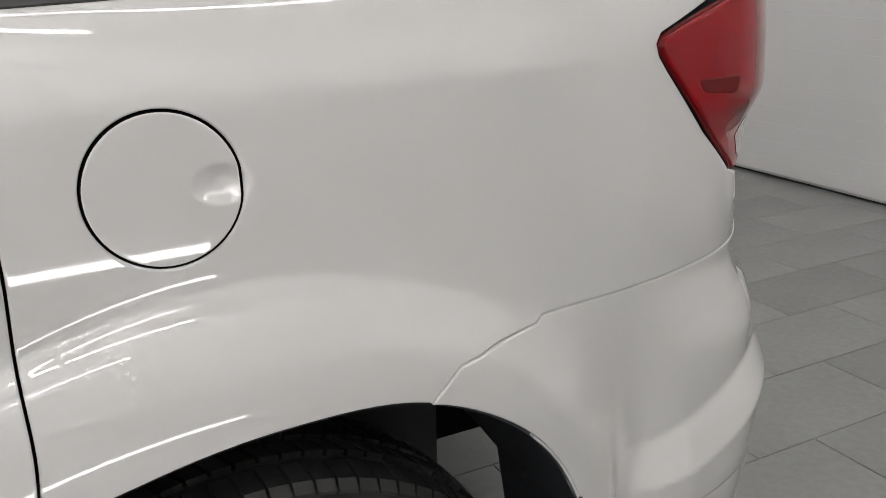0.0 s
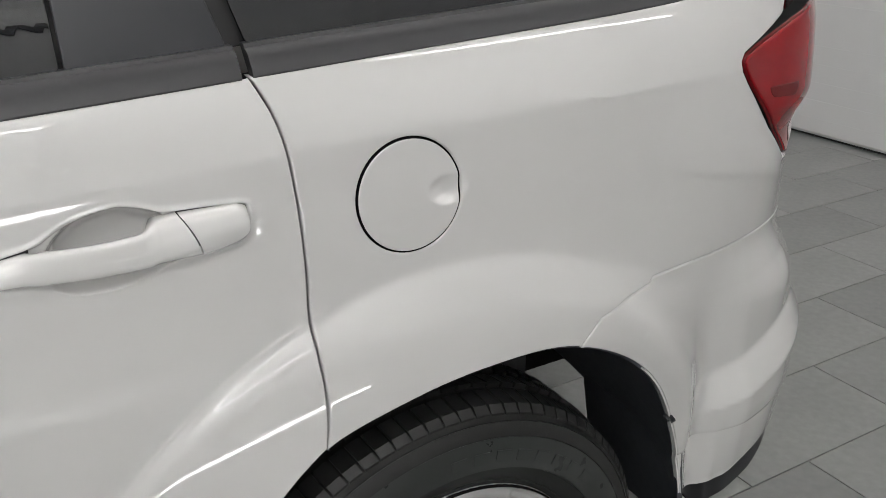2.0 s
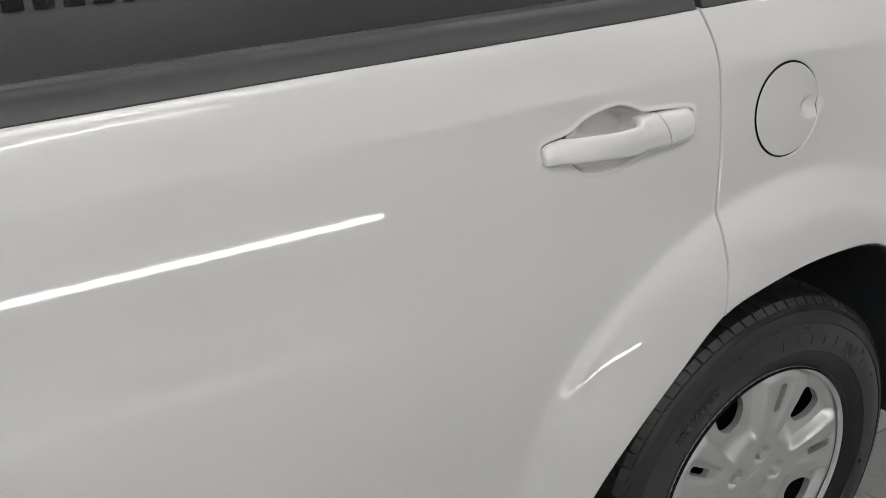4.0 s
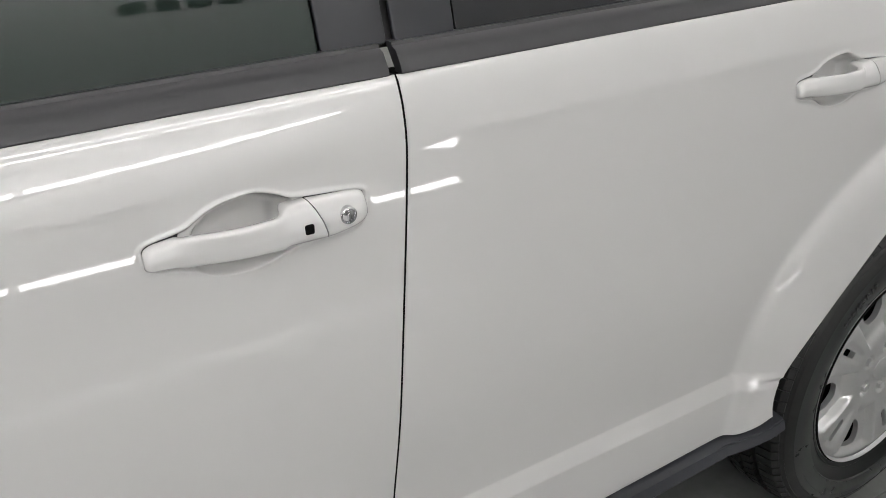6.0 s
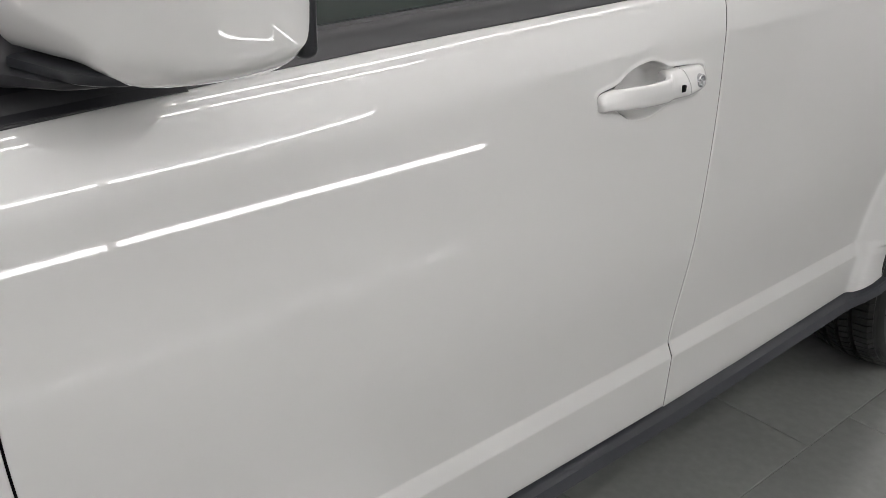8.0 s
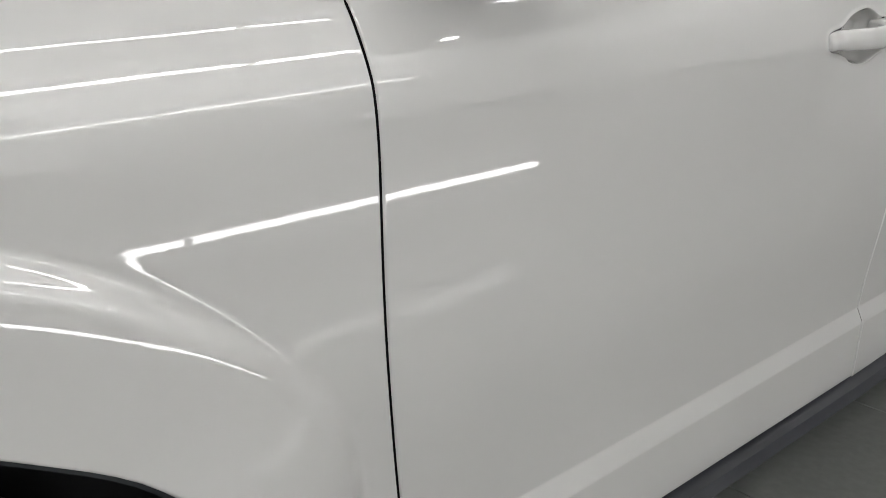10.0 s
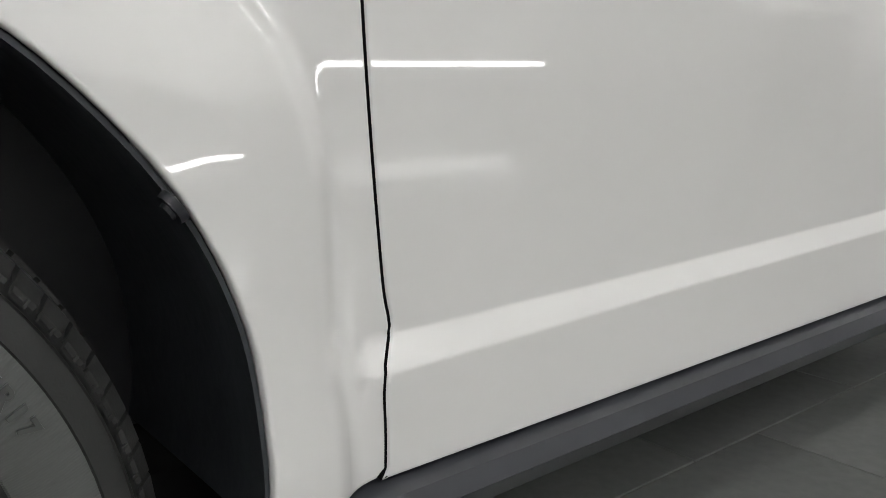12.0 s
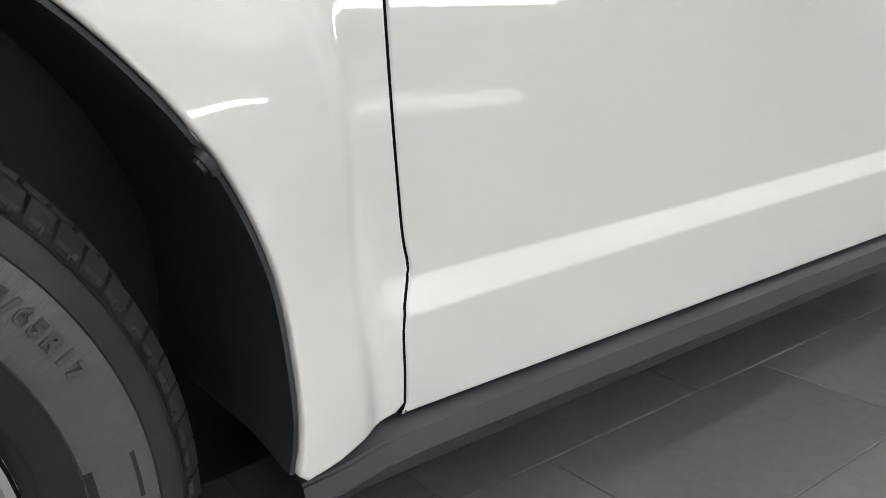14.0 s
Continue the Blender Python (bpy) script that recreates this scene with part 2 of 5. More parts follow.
# a crease runs along both doors and the quarter panel, parallel to the belt
def crease_z(x):
    return belt(x) - np.interp(x, [-2.3, -1.6, -1.3, -0.6, 0.0, 0.54], [0.0705, 0.0720, 0.0785, 0.0800, 0.0840, 0.1130])


def crease(x, z):
    v = z - crease_z(x)
    k = smooth01((x + 1.35) / 0.3)
    below, above, reach = 0.060 + 0.015 * k, 0.035 + 0.045 * k, 0.012 + 0.045 * k
    length = 0.020 + 0.016 * k
    down = np.clip(v, -length, 0)
    up = np.clip(v, 0, reach)
    y = -below * ((down + length) ** 2 / (2 * length)) + above * (up - up ** 2 / (2 * reach))
    return y * smooth01((x + 2.30) / 0.25) * smooth01((0.75 - x) / 0.25)


# the flares: a tight fillet that rises from the door, a shoulder, and a conical face down to the lip
FLARE_FINE = np.arange(-0.030, 0.171, 0.0005)


def flare_out(at, slopes):
    return np.cumsum(np.interp(FLARE_FINE, at, slopes)) * 0.0005


FLARE_REAR = flare_out([-0.020, -0.004, 0.0, 0.003, 0.006, 0.010, 0.0145, 0.0195, 0.024, 0.028, 0.033, 0.038, 0.046, 0.06, 0.075, 0.09, 0.10, 0.115, 0.135, 0.155, 0.17],
                       [0.0, 0.03, 0.08, 0.13, 0.22, 0.40, 0.59, 0.67, 0.61, 0.51, 0.44, 0.395, 0.355, 0.32, 0.285, 0.255, 0.235, 0.19, 0.12, 0.03, 0.0])
FLARE_FRONT = flare_out([-0.020, -0.012, -0.009, -0.005, -0.001, 0.004, 0.010, 0.015, 0.0185, 0.025, 0.04], [0.0, 0.05, 0.12, 0.25, 0.45, 0.56, 0.56, 0.43, 0.27, 0.08, 0.0])
# the front flare's face is flat over the wheel and turns outward toward the door
FACE_FRONT = flare_out([0.012, 0.025, 0.04, 0.065, 0.08, 0.092, 0.105, 0.135, 0.155, 0.17], [0.0, 0.25, 0.33, 0.31, 0.265, 0.205, 0.17, 0.13, 0.03, 0.0])


def flare_edge(a):
    """Radius at which a flare rises from the panel, by the angle above the axle."""
    return 0.525 + 0.065 * smooth01((np.abs(a) - 0.15) / 0.55)


def side_raw(x, z):
    up = z - 0.045 * (x + 1.4) * np.clip((z - 0.5) / 0.5, 0, 1.2)
    main = profile(up) + shoulder(x, up) + crease(x, z)
    zt, zl = ledge_top(x), ledge_low(x)
    yt = profile(zt)
    yl = 0.018
    shelf = yt + (yl - yt) * np.clip((zt - z) / (zt - zl), 0, 1)
    under = yl + 0.004 * np.clip((zl - z) / 0.11, 0, 2)
    low = np.where(z > zl, shelf, under)
    doors = np.where(z > zt, main, low)
    fade = smooth01((x + 0.50) / 0.10) + smooth01((-2.322 - x) / 0.02)
    plain = np.where(z > 0.50, main, 0.036 - 0.05 * (0.50 - z))
    swell = smooth01((0.58 - z) / 0.22)
    plain = np.where(x < -2.0, main * (1 - swell) + 0.021 * swell, plain)
    y = doors * (1 - fade) + plain * fade
    # tail sweeps inward to the rear
    y = y + 0.42 * np.maximum(x - 0.22, 0) ** 2 + 3.2 * np.maximum(x - 0.60, 0) ** 3
    # nose sweeps inward to the front
    y = y + 0.55 * np.maximum(-2.95 - x, 0) ** 2.2
    # flares round the wheels
    for (cx, cz), amount, gate, low, wide in ((REAR_AXLE, 0.037, 0.62, 0.07, 0.100), (FRONT_AXLE, 0.034, 9.0, 0.035, 0.092)):
        r = np.hypot(x - cx, z - cz)
        edge = flare_edge(np.arctan2(z - cz, np.abs(x - cx)))
        t = (edge + 0.030 - r) / wide
        soft = sum(np.clip(t + d, 0, 1) ** 1.7 for d in (-0.12, -0.06, 0.0, 0.06, 0.12)) / 5
        inner = sum(np.maximum(0.490 + d - r, 0) for d in (-0.004, 0.0, 0.004)) / 3
        crisp = np.interp(edge - r, FLARE_FINE, FLARE_REAR if cx == 0 else FLARE_FRONT)
        if cx < -1:
            crisp = crisp + np.interp(edge - r, FLARE_FINE, FACE_FRONT) * (1 - smooth01((np.arctan2(z - cz, np.abs(x - cx)) - 0.30) / 1.10))
        # the rear flare softens over the wheel, toward the bumper
        keep = smooth01((0.32 - x) / 0.30) if cx == 0 else 1.0
        lower = low * 0.2 * smooth01((0.82 - z) / 0.36) * smooth01((cx + gate - x) / 0.16)
        y = y - keep * crisp * (1 + lower / amount) - (1 - keep) * (amount + lower - 0.14 * inner) * soft
    # bumper bulges out behind the wheel and below its joint, with a step low down
    back = smooth01((x - 0.46) / 0.14)
    step = 0.604 + 0.20 * (x - 0.5)
    reach = 0.014 + 0.125 * np.clip(x - 0.5, 0, 0.35)
    y = y - reach * back * smooth01((0.846 - 0.14 * np.clip(x - 0.55, 0, 0.25) - z) / 0.12)
    y = y - 0.12 * back * np.clip(0.76 - z, 0, 0.15)
    edge = smooth01((x - 0.470) / 0.07)
    y = y - 0.034 * edge * np.clip((step - z) / 0.060, 0, 1) + 0.016 * back * np.clip((0.53 - z) / 0.13, 0, 1) ** 1.5
    return y


def inside(q, p):
    """Which points q lie in the closed outline p."""
    hit = np.zeros(len(q), bool)
    for a, b in zip(p, np.roll(p, -1, axis=0)):
        if a[1] == b[1]:
            continue
        cross = (a[1] > q[:, 1]) != (b[1] > q[:, 1])
        hit ^= cross & (q[:, 0] < (b[0] - a[0]) * (q[:, 1] - a[1]) / (b[1] - a[1]) + a[0])
    return hit


def clearance(q, p):
    best = np.full(len(q), 9.0)
    for a, b in zip(p, np.roll(p, -1, axis=0)):
        d = b - a
        t = np.clip(((q - a) @ d) / max(d @ d, 1e-12), 0, 1)
        best = np.minimum(best, np.hypot(*(q - a - t[:, None] * d).T))
    return best


FUEL = (-0.0525, 1.0395)


# hand pockets behind the door handles, with a crisp rim
POCKET = np.array([(-0.060, -0.022), (-0.045, -0.036), (-0.020, -0.0405), (0.005, -0.040), (0.030, -0.035), (0.047, -0.025), (0.056, -0.008), (0.060, 0.010), (0.058, 0.026), (0.046, 0.033), (0.033, 0.038),
                   (0.016, 0.0425), (-0.003, 0.0405), (-0.022, 0.0365), (-0.037, 0.029), (-0.053, 0.015), (-0.062, -0.004)])
RECESS = np.array([(-0.1065, -0.015), (-0.1095, -0.001), (-0.1095, 0.006), (-0.1020, 0.0115), (-0.0640, 0.0175), (-0.0500, 0.0265), (-0.0360, 0.0340), (-0.0160, 0.0390), (0.0040, 0.0415), (0.0200, 0.0415), (0.0380, 0.0365), (0.0550, 0.0295),
                   (0.0960, 0.0280), (0.1420, 0.0255), (0.1465, 0.0160), (0.1435, -0.0045), (0.1330, -0.0180), (0.1060, -0.0225), (0.0770, -0.0222), (0.0545, -0.0265), (0.0265, -0.0365), (0.0, -0.0408), (-0.0300, -0.0385), (-0.0505, -0.0305), (-0.0745, -0.0235), (-0.0980, -0.0210)])


def soft_corners(p, rounds=2):
    """Cuts the corners of a closed outline."""
    for _ in range(rounds):
        q = np.roll(p, -1, axis=0)
        p = np.stack([p * 0.75 + q * 0.25, p * 0.25 + q * 0.75], 1).reshape(-1, 2)
    return p


POCKET, RECESS = soft_corners(POCKET), soft_corners(RECESS)
POCKETS_AT = ((-1.405, 1.001), (-0.388, 1.0435))


def pockets(x, z):
    y = np.zeros(np.broadcast(x, z).shape)
    for hx, hz in POCKETS_AT:
        dx, dz = np.broadcast_arrays(x - hx, z - hz)
        near = (np.abs(dx - 0.018) < 0.14) & (np.abs(dz) < 0.055)
        if near.any():
            q = np.stack([dx[near], dz[near]], -1)
            d = clearance(q, POCKET) * np.where(inside(q, POCKET), 1, -1)
            e = clearance(q, RECESS) * np.where(inside(q, RECESS), 1, -1)
            y[near] += 0.031 * np.sin(np.clip(d / 0.017, 0, 1) * math.pi / 2) - 0.0013 * np.exp(-(e / 0.0032) ** 2) + 0.004 * smooth01((e - 0.0005) / 0.004)
    # finger scoop across the edge of the fuel door
    d = np.hypot((x - FUEL[0] - 0.050) / 0.029, (z - FUEL[1]) / 0.0192)
    return y + 0.0085 * np.sin(np.clip((1 - d) / 0.85, 0, 1) * math.pi / 2) ** 1.3


def side(x, z):
    """The softened side: creases get a radius of a few millimetres."""
    x, z = np.asarray(x, float), np.asarray(z, float)
    wide = 0.30 + 0.70 * smooth01((z - 0.54) / 0.06)
    y = sum(w * side_raw(x, z + d * wide) for w, d in ((0.15, -0.005), (0.22, -0.0025), (0.26, 0.0), (0.22, 0.0025), (0.15, 0.005)))
    return y + pockets(x, z)


def side_normal(x, z, shape=None, h=0.0015):
    f = shape or side
    nx = (f(x + h, z) - f(x - h, z)) / (2 * h)
    nz = (f(x, z + h) - f(x, z - h)) / (2 * h)
    n = np.stack([nx, -np.ones_like(nx), nz], -1)
    return n / np.linalg.norm(n, axis=-1, keepdims=True)


def resample(points, step):
    p = np.array(points, float)
    out = []
    for a, b in zip(p, np.roll(p, -1, axis=0)):
        n = max(1, int(np.ceil(np.linalg.norm(b - a) / step)))
        out += [a + (b - a) * k / n for k in range(n)]
    return np.array(out)


def rounded(points, radius=0.012, seg=4):
    """Rounds the corners of a closed outline."""
    p = np.array(points, float)
    out = []
    n = len(p)
    for i in range(n):
        a, b, c = p[i - 1], p[i], p[(i + 1) % n]
        u, v = a - b, c - b
        lu, lv = np.linalg.norm(u), np.linalg.norm(v)
        turn = np.dot(u, v) / (lu * lv)
        if turn < -0.93:
            out.append(b)
            continue
        r = min(radius, lu * 0.45, lv * 0.45)
        s, e = b + u / lu * r, b + v / lv * r
        for k in range(seg + 1):
            t = k / seg
            out.append((1 - t) ** 2 * s + 2 * t * (1 - t) * b + t * t * e)
    return np.array(out)


def outward(p):
    """Outward unit normals of a closed outline."""
    t = np.roll(p, -1, axis=0) - np.roll(p, 1, axis=0)
    n = np.stack([t[:, 1], -t[:, 0]], -1)
    area = np.sum(p[:, 0] * np.roll(p[:, 1], -1) - np.roll(p[:, 0], -1) * p[:, 1])
    n = n / np.maximum(np.linalg.norm(n, axis=1, keepdims=True), 1e-9)
    return n if area > 0 else -n


def skin(name, outline, material, step=(0.0095, 0.0065), gap=0.0014, lip=0.0028, depth=0.02, holes=(), shape=None, mirror=None, dark=True, fine=()):
    """A sheet-metal panel on the car's side: an outline in x and z, laid on the side's shape, with folded edges."""
    from mathutils import geometry
    f = shape or side
    loops = [resample(outline, 0.008)] + [resample(h, 0.006) for h in holes]
    rings = []
    for k, p in enumerate(loops):
        o = outward(p) * (1 if k == 0 else -1)
        edge = p - o * gap
        rings.append((edge - o * lip, edge, o))
    main = rings[0][0]
    xs = np.arange(main[:, 0].min(), main[:, 0].max(), step[0])
    zs = np.arange(main[:, 1].min(), main[:, 1].max(), step[1])
    g = np.array(np.meshgrid(xs, zs)).reshape(2, -1).T
    for keep_out, more in fine:
        g = np.concatenate([g[~keep_out(g)], more[keep_out(more)]])
    g = g[inside(g, main)]
    g = g[clearance(g, main) > (0.0022 if fine else 0.005)]
    for r, _, _ in rings[1:]:
        g = g[~inside(g, r)]
        g = g[clearance(g, r) > 0.004]
    verts, faces = [], []
    for r, _, _ in rings:
        n = len(verts)
        verts += [Vector(v) for v in r]
        faces.append(list(range(n, len(verts))))
    count = len(verts)
    verts += [Vector(v) for v in g]
    vo, _, fo, _, _, _ = geometry.delaunay_2d_cdt(verts, [], faces, 1, 1e-7)
    v2 = np.array([tuple(v) for v in vo])
    tri = np.array([t for t in fo if len(t) == 3])
    mid = v2[tri].mean(axis=1)
    keep = inside(mid, main)
    for r, _, _ in rings[1:]:
        keep &= ~inside(mid, r)
    tri = tri[keep]
    y = f(v2[:, 0], v2[:, 1])
    co = [np.stack([v2[:, 0], y, v2[:, 1]], -1)]
    nor = [side_normal(v2[:, 0], v2[:, 1], f)]
    polys = [tuple(int(i) for i in t) for t in tri]
    inner_from = []
    base = len(v2)
    for r, edge, o in rings:
        n = len(r)
        nf = side_normal(r[:, 0], r[:, 1], f)
        o3 = np.stack([o[:, 0], 0 * o[:, 0], o[:, 1]], -1)
        yr = f(r[:, 0], r[:, 1])
        ye = f(edge[:, 0], edge[:, 1])
        mid1 = r + (edge - r) * 0.65
        levels = [(r, yr, nf), (mid1, f(mid1[:, 0], mid1[:, 1]) + lip * 0.22, nf + o3 * 0.55), (edge, ye + lip * 0.8, nf * 0.5 + o3), (edge, ye + depth, o3)]
        for p2, yy, nn in levels:
            co.append(np.stack([p2[:, 0], yy, p2[:, 1]], -1))
            nor.append(nn / np.linalg.norm(nn, axis=1, keepdims=True))
        for k in range(3):
            if k == 2:
                inner_from.append((len(polys), len(polys) + n))
            a, b = base + k * n, base + (k + 1) * n
            for i in range(n):
                j = (i + 1) % n
                polys.append((a + i, a + j, b + j, b + i))
        base += 4 * n
    co, nor = np.concatenate(co), np.concatenate(nor)
    # turn every face to its normals
    fixed = []
    for q in polys:
        c = co[list(q)]
        w = np.cross(c[1] - c[0], c[2] - c[0])
        fixed.append(q if w @ nor[list(q)].sum(axis=0) >= 0 else q[::-1])
    if mirror is not None:
        co[:, 1] = mirror - co[:, 1]
        nor[:, 1] = -nor[:, 1]
        fixed = [q[::-1] for q in fixed]
    me = bpy.data.meshes.new(name)
    me.from_pydata([tuple(c) for c in co], [], fixed)
    me.polygons.foreach_set("use_smooth", [True] * len(me.polygons))
    me.normals_split_custom_set_from_vertices([tuple(v) for v in nor])
    me.materials.append(material)
    me.materials.append(CORE)
    # the deep folds are coloured near-black, so that the joints look shaded
    for a, b in inner_from[0 if dark is True else 1:] if dark else ():
        for i in range(a, b):
            me.polygons[i].material_index = 1
    return me


def belt_rows(x0, x1):
    """Close rows of points under the belt, where the sheet rolls over."""
    pts = [(x, float(belt(x)) - d) for x in np.arange(x0, x1, 0.009) for d in np.arange(0.0035, 0.062, 0.0028)]
    return (lambda g: (belt(g[:, 0]) - g[:, 1] < 0.060) & (g[:, 0] < 0.62)), np.array(pts)


def ledge_rows(x0, x1):
    """Rows of points along both edges of the low ledge, so that its creases stay crisp."""
    rows = (-0.011, -0.0075, -0.0045, -0.0025, -0.0012, 0.0, 0.0012, 0.0025, 0.0045, 0.0075, 0.011)
    pts = [(x, float(f(x)) + d) for x in np.arange(x0, x1, 0.012) for f in (ledge_top, ledge_low) for d in rows]
    return (lambda g: (g[:, 0] > x0) & (g[:, 0] < x1) & ((np.abs(g[:, 1] - ledge_top(g[:, 0])) < 0.0125) | (np.abs(g[:, 1] - ledge_low(g[:, 0])) < 0.0125))), np.array(pts)


def crease_rows(x0, x1):
    """Rows of points along the shoulder crease."""
    rows = (-0.012, -0.008, -0.005, -0.003, -0.001, 0.001, 0.003, 0.005, 0.008, 0.012)
    pts = [(x, float(crease_z(x)) + d) for x in np.arange(x0, x1, 0.012) for d in rows]
    return (lambda g: (g[:, 0] > x0) & (g[:, 0] < x1) & (np.abs(g[:, 1] - crease_z(g[:, 0])) < 0.0135)), np.array(pts)


def flare_rows(axle, a0, a1):
    """Rings of points where a flare bends."""
    def depth(g):
        d = g - np.array(axle)
        return flare_edge(np.arctan2(d[:, 1], np.abs(d[:, 0]))) - np.hypot(*d.T), np.arctan2(d[:, 1], d[:, 0])

    def near(g):
        s, a = depth(g)
        return (s > -0.018) & (s < 0.048) & (a > a0) & (a < a1)
    pts = []
    for a in np.arange(a0 + 0.004, a1, 0.013):
        e = float(flare_edge(math.atan2(math.sin(a), abs(math.cos(a)))))
        pts += [(axle[0] + (e - s) * math.cos(a), axle[1] + (e - s) * math.sin(a)) for s in np.arange(-0.0165, 0.0475, 0.0026)]
    return near, np.array(pts)


def pocket_rows(k):
    hx, hz = POCKETS_AT[k]

    def mesh_of(step):
        return np.array(np.meshgrid(np.arange(hx - 0.122, hx + 0.158, step), np.arange(hz - 0.054, hz + 0.054, step))).reshape(2, -1).T

    def rim(g):
        return clearance(g - np.array([hx, hz]), RECESS) < 0.0065
    wide, close = mesh_of(0.0028), mesh_of(0.0014)
    return (lambda q: (np.abs(q[:, 0] - hx - 0.018) < 0.139) & (np.abs(q[:, 1] - hz) < 0.053)), np.concatenate([wide[~rim(wide)], close[rim(close)]])


def scoop_rows():
    c = np.array([FUEL[0] + 0.05, FUEL[1]])
    g = np.array(np.meshgrid(np.arange(c[0] - 0.035, c[0] + 0.035, 0.002), np.arange(c[1] - 0.024, c[1] + 0.024, 0.002))).reshape(2, -1).T
    return (lambda q: (np.abs(q[:, 0] - c[0]) < 0.034) & (np.abs(q[:, 1] - c[1]) < 0.023)), g


def on_side(bm, proud=0.0, shape=None):
    """Lays a bmesh built flat (x, depth, z) onto the side: y becomes the side plus depth."""
    f = shape or side
    c = np.array([v.co[:] for v in bm.verts])
    y = f(c[:, 0], c[:, 2]) + c[:, 1] + proud
    for v, w in zip(bm.verts, y):
        v.co.y = w
    return bm


def strip(rows, closed=False):
    """A sheet through rows of equally many points."""
    bm = bmesh.new()
    grid = [[bm.verts.new(tuple(p)) for p in r] for r in rows]
    for a, b in zip(grid, grid[1:]):
        n = len(a)
        for j in range(n if closed else n - 1):
            bm.faces.new((a[j], a[(j + 1) % n], b[(j + 1) % n], b[j]))
    return bm


def solid(bm, thick):
    """Gives a sheet thickness."""
    bmesh.ops.recalc_face_normals(bm, faces=bm.faces)
    bmesh.ops.solidify(bm, geom=bm.faces[:], thickness=thick)
    return bm


# ---- the room ----
X0, X1, Y0, Y1, TOP = -7.5, 3.81, -2.62, 6.2, 2.95
ROW, LONG = 0.3085, 0.611

floor = tagged(part("floor", boxed((X0 - 0.2, Y0 - 0.2, -0.12), (X1 + 0.2, Y1 + 0.2, -0.004)), GROUT, None, smooth=False),
               "dark grey rectangular stone-look tile floor with thin joints", "floor", kind="structure")


def wall(name, lo, hi, label, material=WALL):
    return tagged(part(name, boxed(lo, hi), material, None, smooth=False), label, "wall", kind="structure")


wall("wall_north", (X0 - 0.2, Y1, 0), (X1 + 0.2, Y1 + 0.2, TOP), "plain white painted wall across the bay")
wall("wall_south", (X0 - 0.2, Y0 - 0.2, 0), (X1 + 0.2, Y0, TOP), "plain pale grey painted wall beside the car", WALL_NEAR)
# unseen dark sheet, added to cut the light that reaches the lower doors
tagged(part("dado", boxed((X0 + 0.004, Y0 - 0.02, 0.0), (X1 - 0.02, Y0 + 0.005, 1.10), 0.002), WALL_DARKENER, None, smooth=False), "unseen dark sheet added low on the wall to darken the doors", "wall", kind="structure")
wall("wall_west", (X0 - 0.2, Y0, 0), (X0, Y1, TOP), "plain white painted wall ahead of the car")
wall("wall_east", (X1 + 0.06, Y0, 0), (X1 + 0.2, Y1, TOP), "plain white wall behind the sectional door")
tagged(part("ceiling", boxed((X0 - 0.2, Y0 - 0.2, TOP), (X1 + 0.2, Y1 + 0.2, TOP + 0.15)), CEIL, None, smooth=False), "plain white ceiling with strip lights", "ceiling", kind="structure")

# the white sectional door behind the car
gate = tagged(new("door_1"), "white ribbed sectional overhead garage door, closed", "garage door", kind="structure")
edges = [0.03, 0.74] + [0.74 + 0.61 * k for k in range(1, 4)]
for lo, hi in zip(edges, edges[1:]):
    marks = [(lo + 0.002, 0.008), (lo + 0.012, 0.0)]
    z = hi - 0.225
    ribs = []
    while z > lo + 0.06:
        ribs.insert(0, z)
        z -= 0.101
    for z in ribs:
        marks += [(z - 0.008, 0.0), (z - 0.003, 0.0018), (z + 0.003, 0.0018), (z + 0.008, 0.0)]
    marks += [(hi - 0.012, 0.0), (hi - 0.002, 0.008)]
    bm = strip([[(X1 + d, Y0 + 0.01, min(z, TOP - 0.01)), (X1 + d, Y1 - 0.01, min(z, TOP - 0.01))] for z, d in marks if z < TOP])
    part("panel", solid(bm, 0.03), DOOR_PANEL, gate, smooth=False)
part("bottom_seal", boxed((X1 - 0.012, Y0 + 0.01, 0.0), (X1 + 0.03, Y1 - 0.01, 0.030), 0.005), SEAL, gate, "black rubber bottom seal")


# ---- lamps: rows of tubes on the ceiling and along the near wall ----
def tube_light(name, x, y, z, length, axis_down, label, group, material, radius):
    """A batten with one bare tube; axis_down: the way the tube faces."""
    ob = tagged(new(name), label, "strip light", group)
    ob.location = (x, y, z)
    d = Vector(axis_down)
    side_way = Vector((0, -d.z, d.y))
    bm = bmesh.new()
    for a, b, w in ((0.0, 0.035, 0.03), (0.035, 0.045, 0.022)):
        lo = d * a - side_way * w
        hi = d * b + side_way * w
        box(bm, (-length / 2, min(lo.y, hi.y), min(lo.z, hi.z)), (length / 2, max(lo.y, hi.y), max(lo.z, hi.z)), 0.004)
    part("housing", bm, FIXTURE, ob)
    bm = bmesh.new()
    bmesh.ops.create_cone(bm, cap_ends=True, segments=16, radius1=radius, radius2=radius, depth=length - 0.03,
                          matrix=Matrix.Translation(d * (0.048 + radius)) @ Matrix.Rotation(radians(90), 4, "Y"))
    part("tube", bm, material, ob)
    for s in (-1, 1):
        bm = bmesh.new()
        box(bm, (s * (length / 2 - 0.012) - 0.008, d.y * 0.062 - 0.018, d.z * 0.062 - 0.018), (s * (length / 2 - 0.012) + 0.008, d.y * 0.062 + 0.018, d.z * 0.062 + 0.018), 0.003)
        part("end_holder", bm, HOLDER, ob)
    return ob


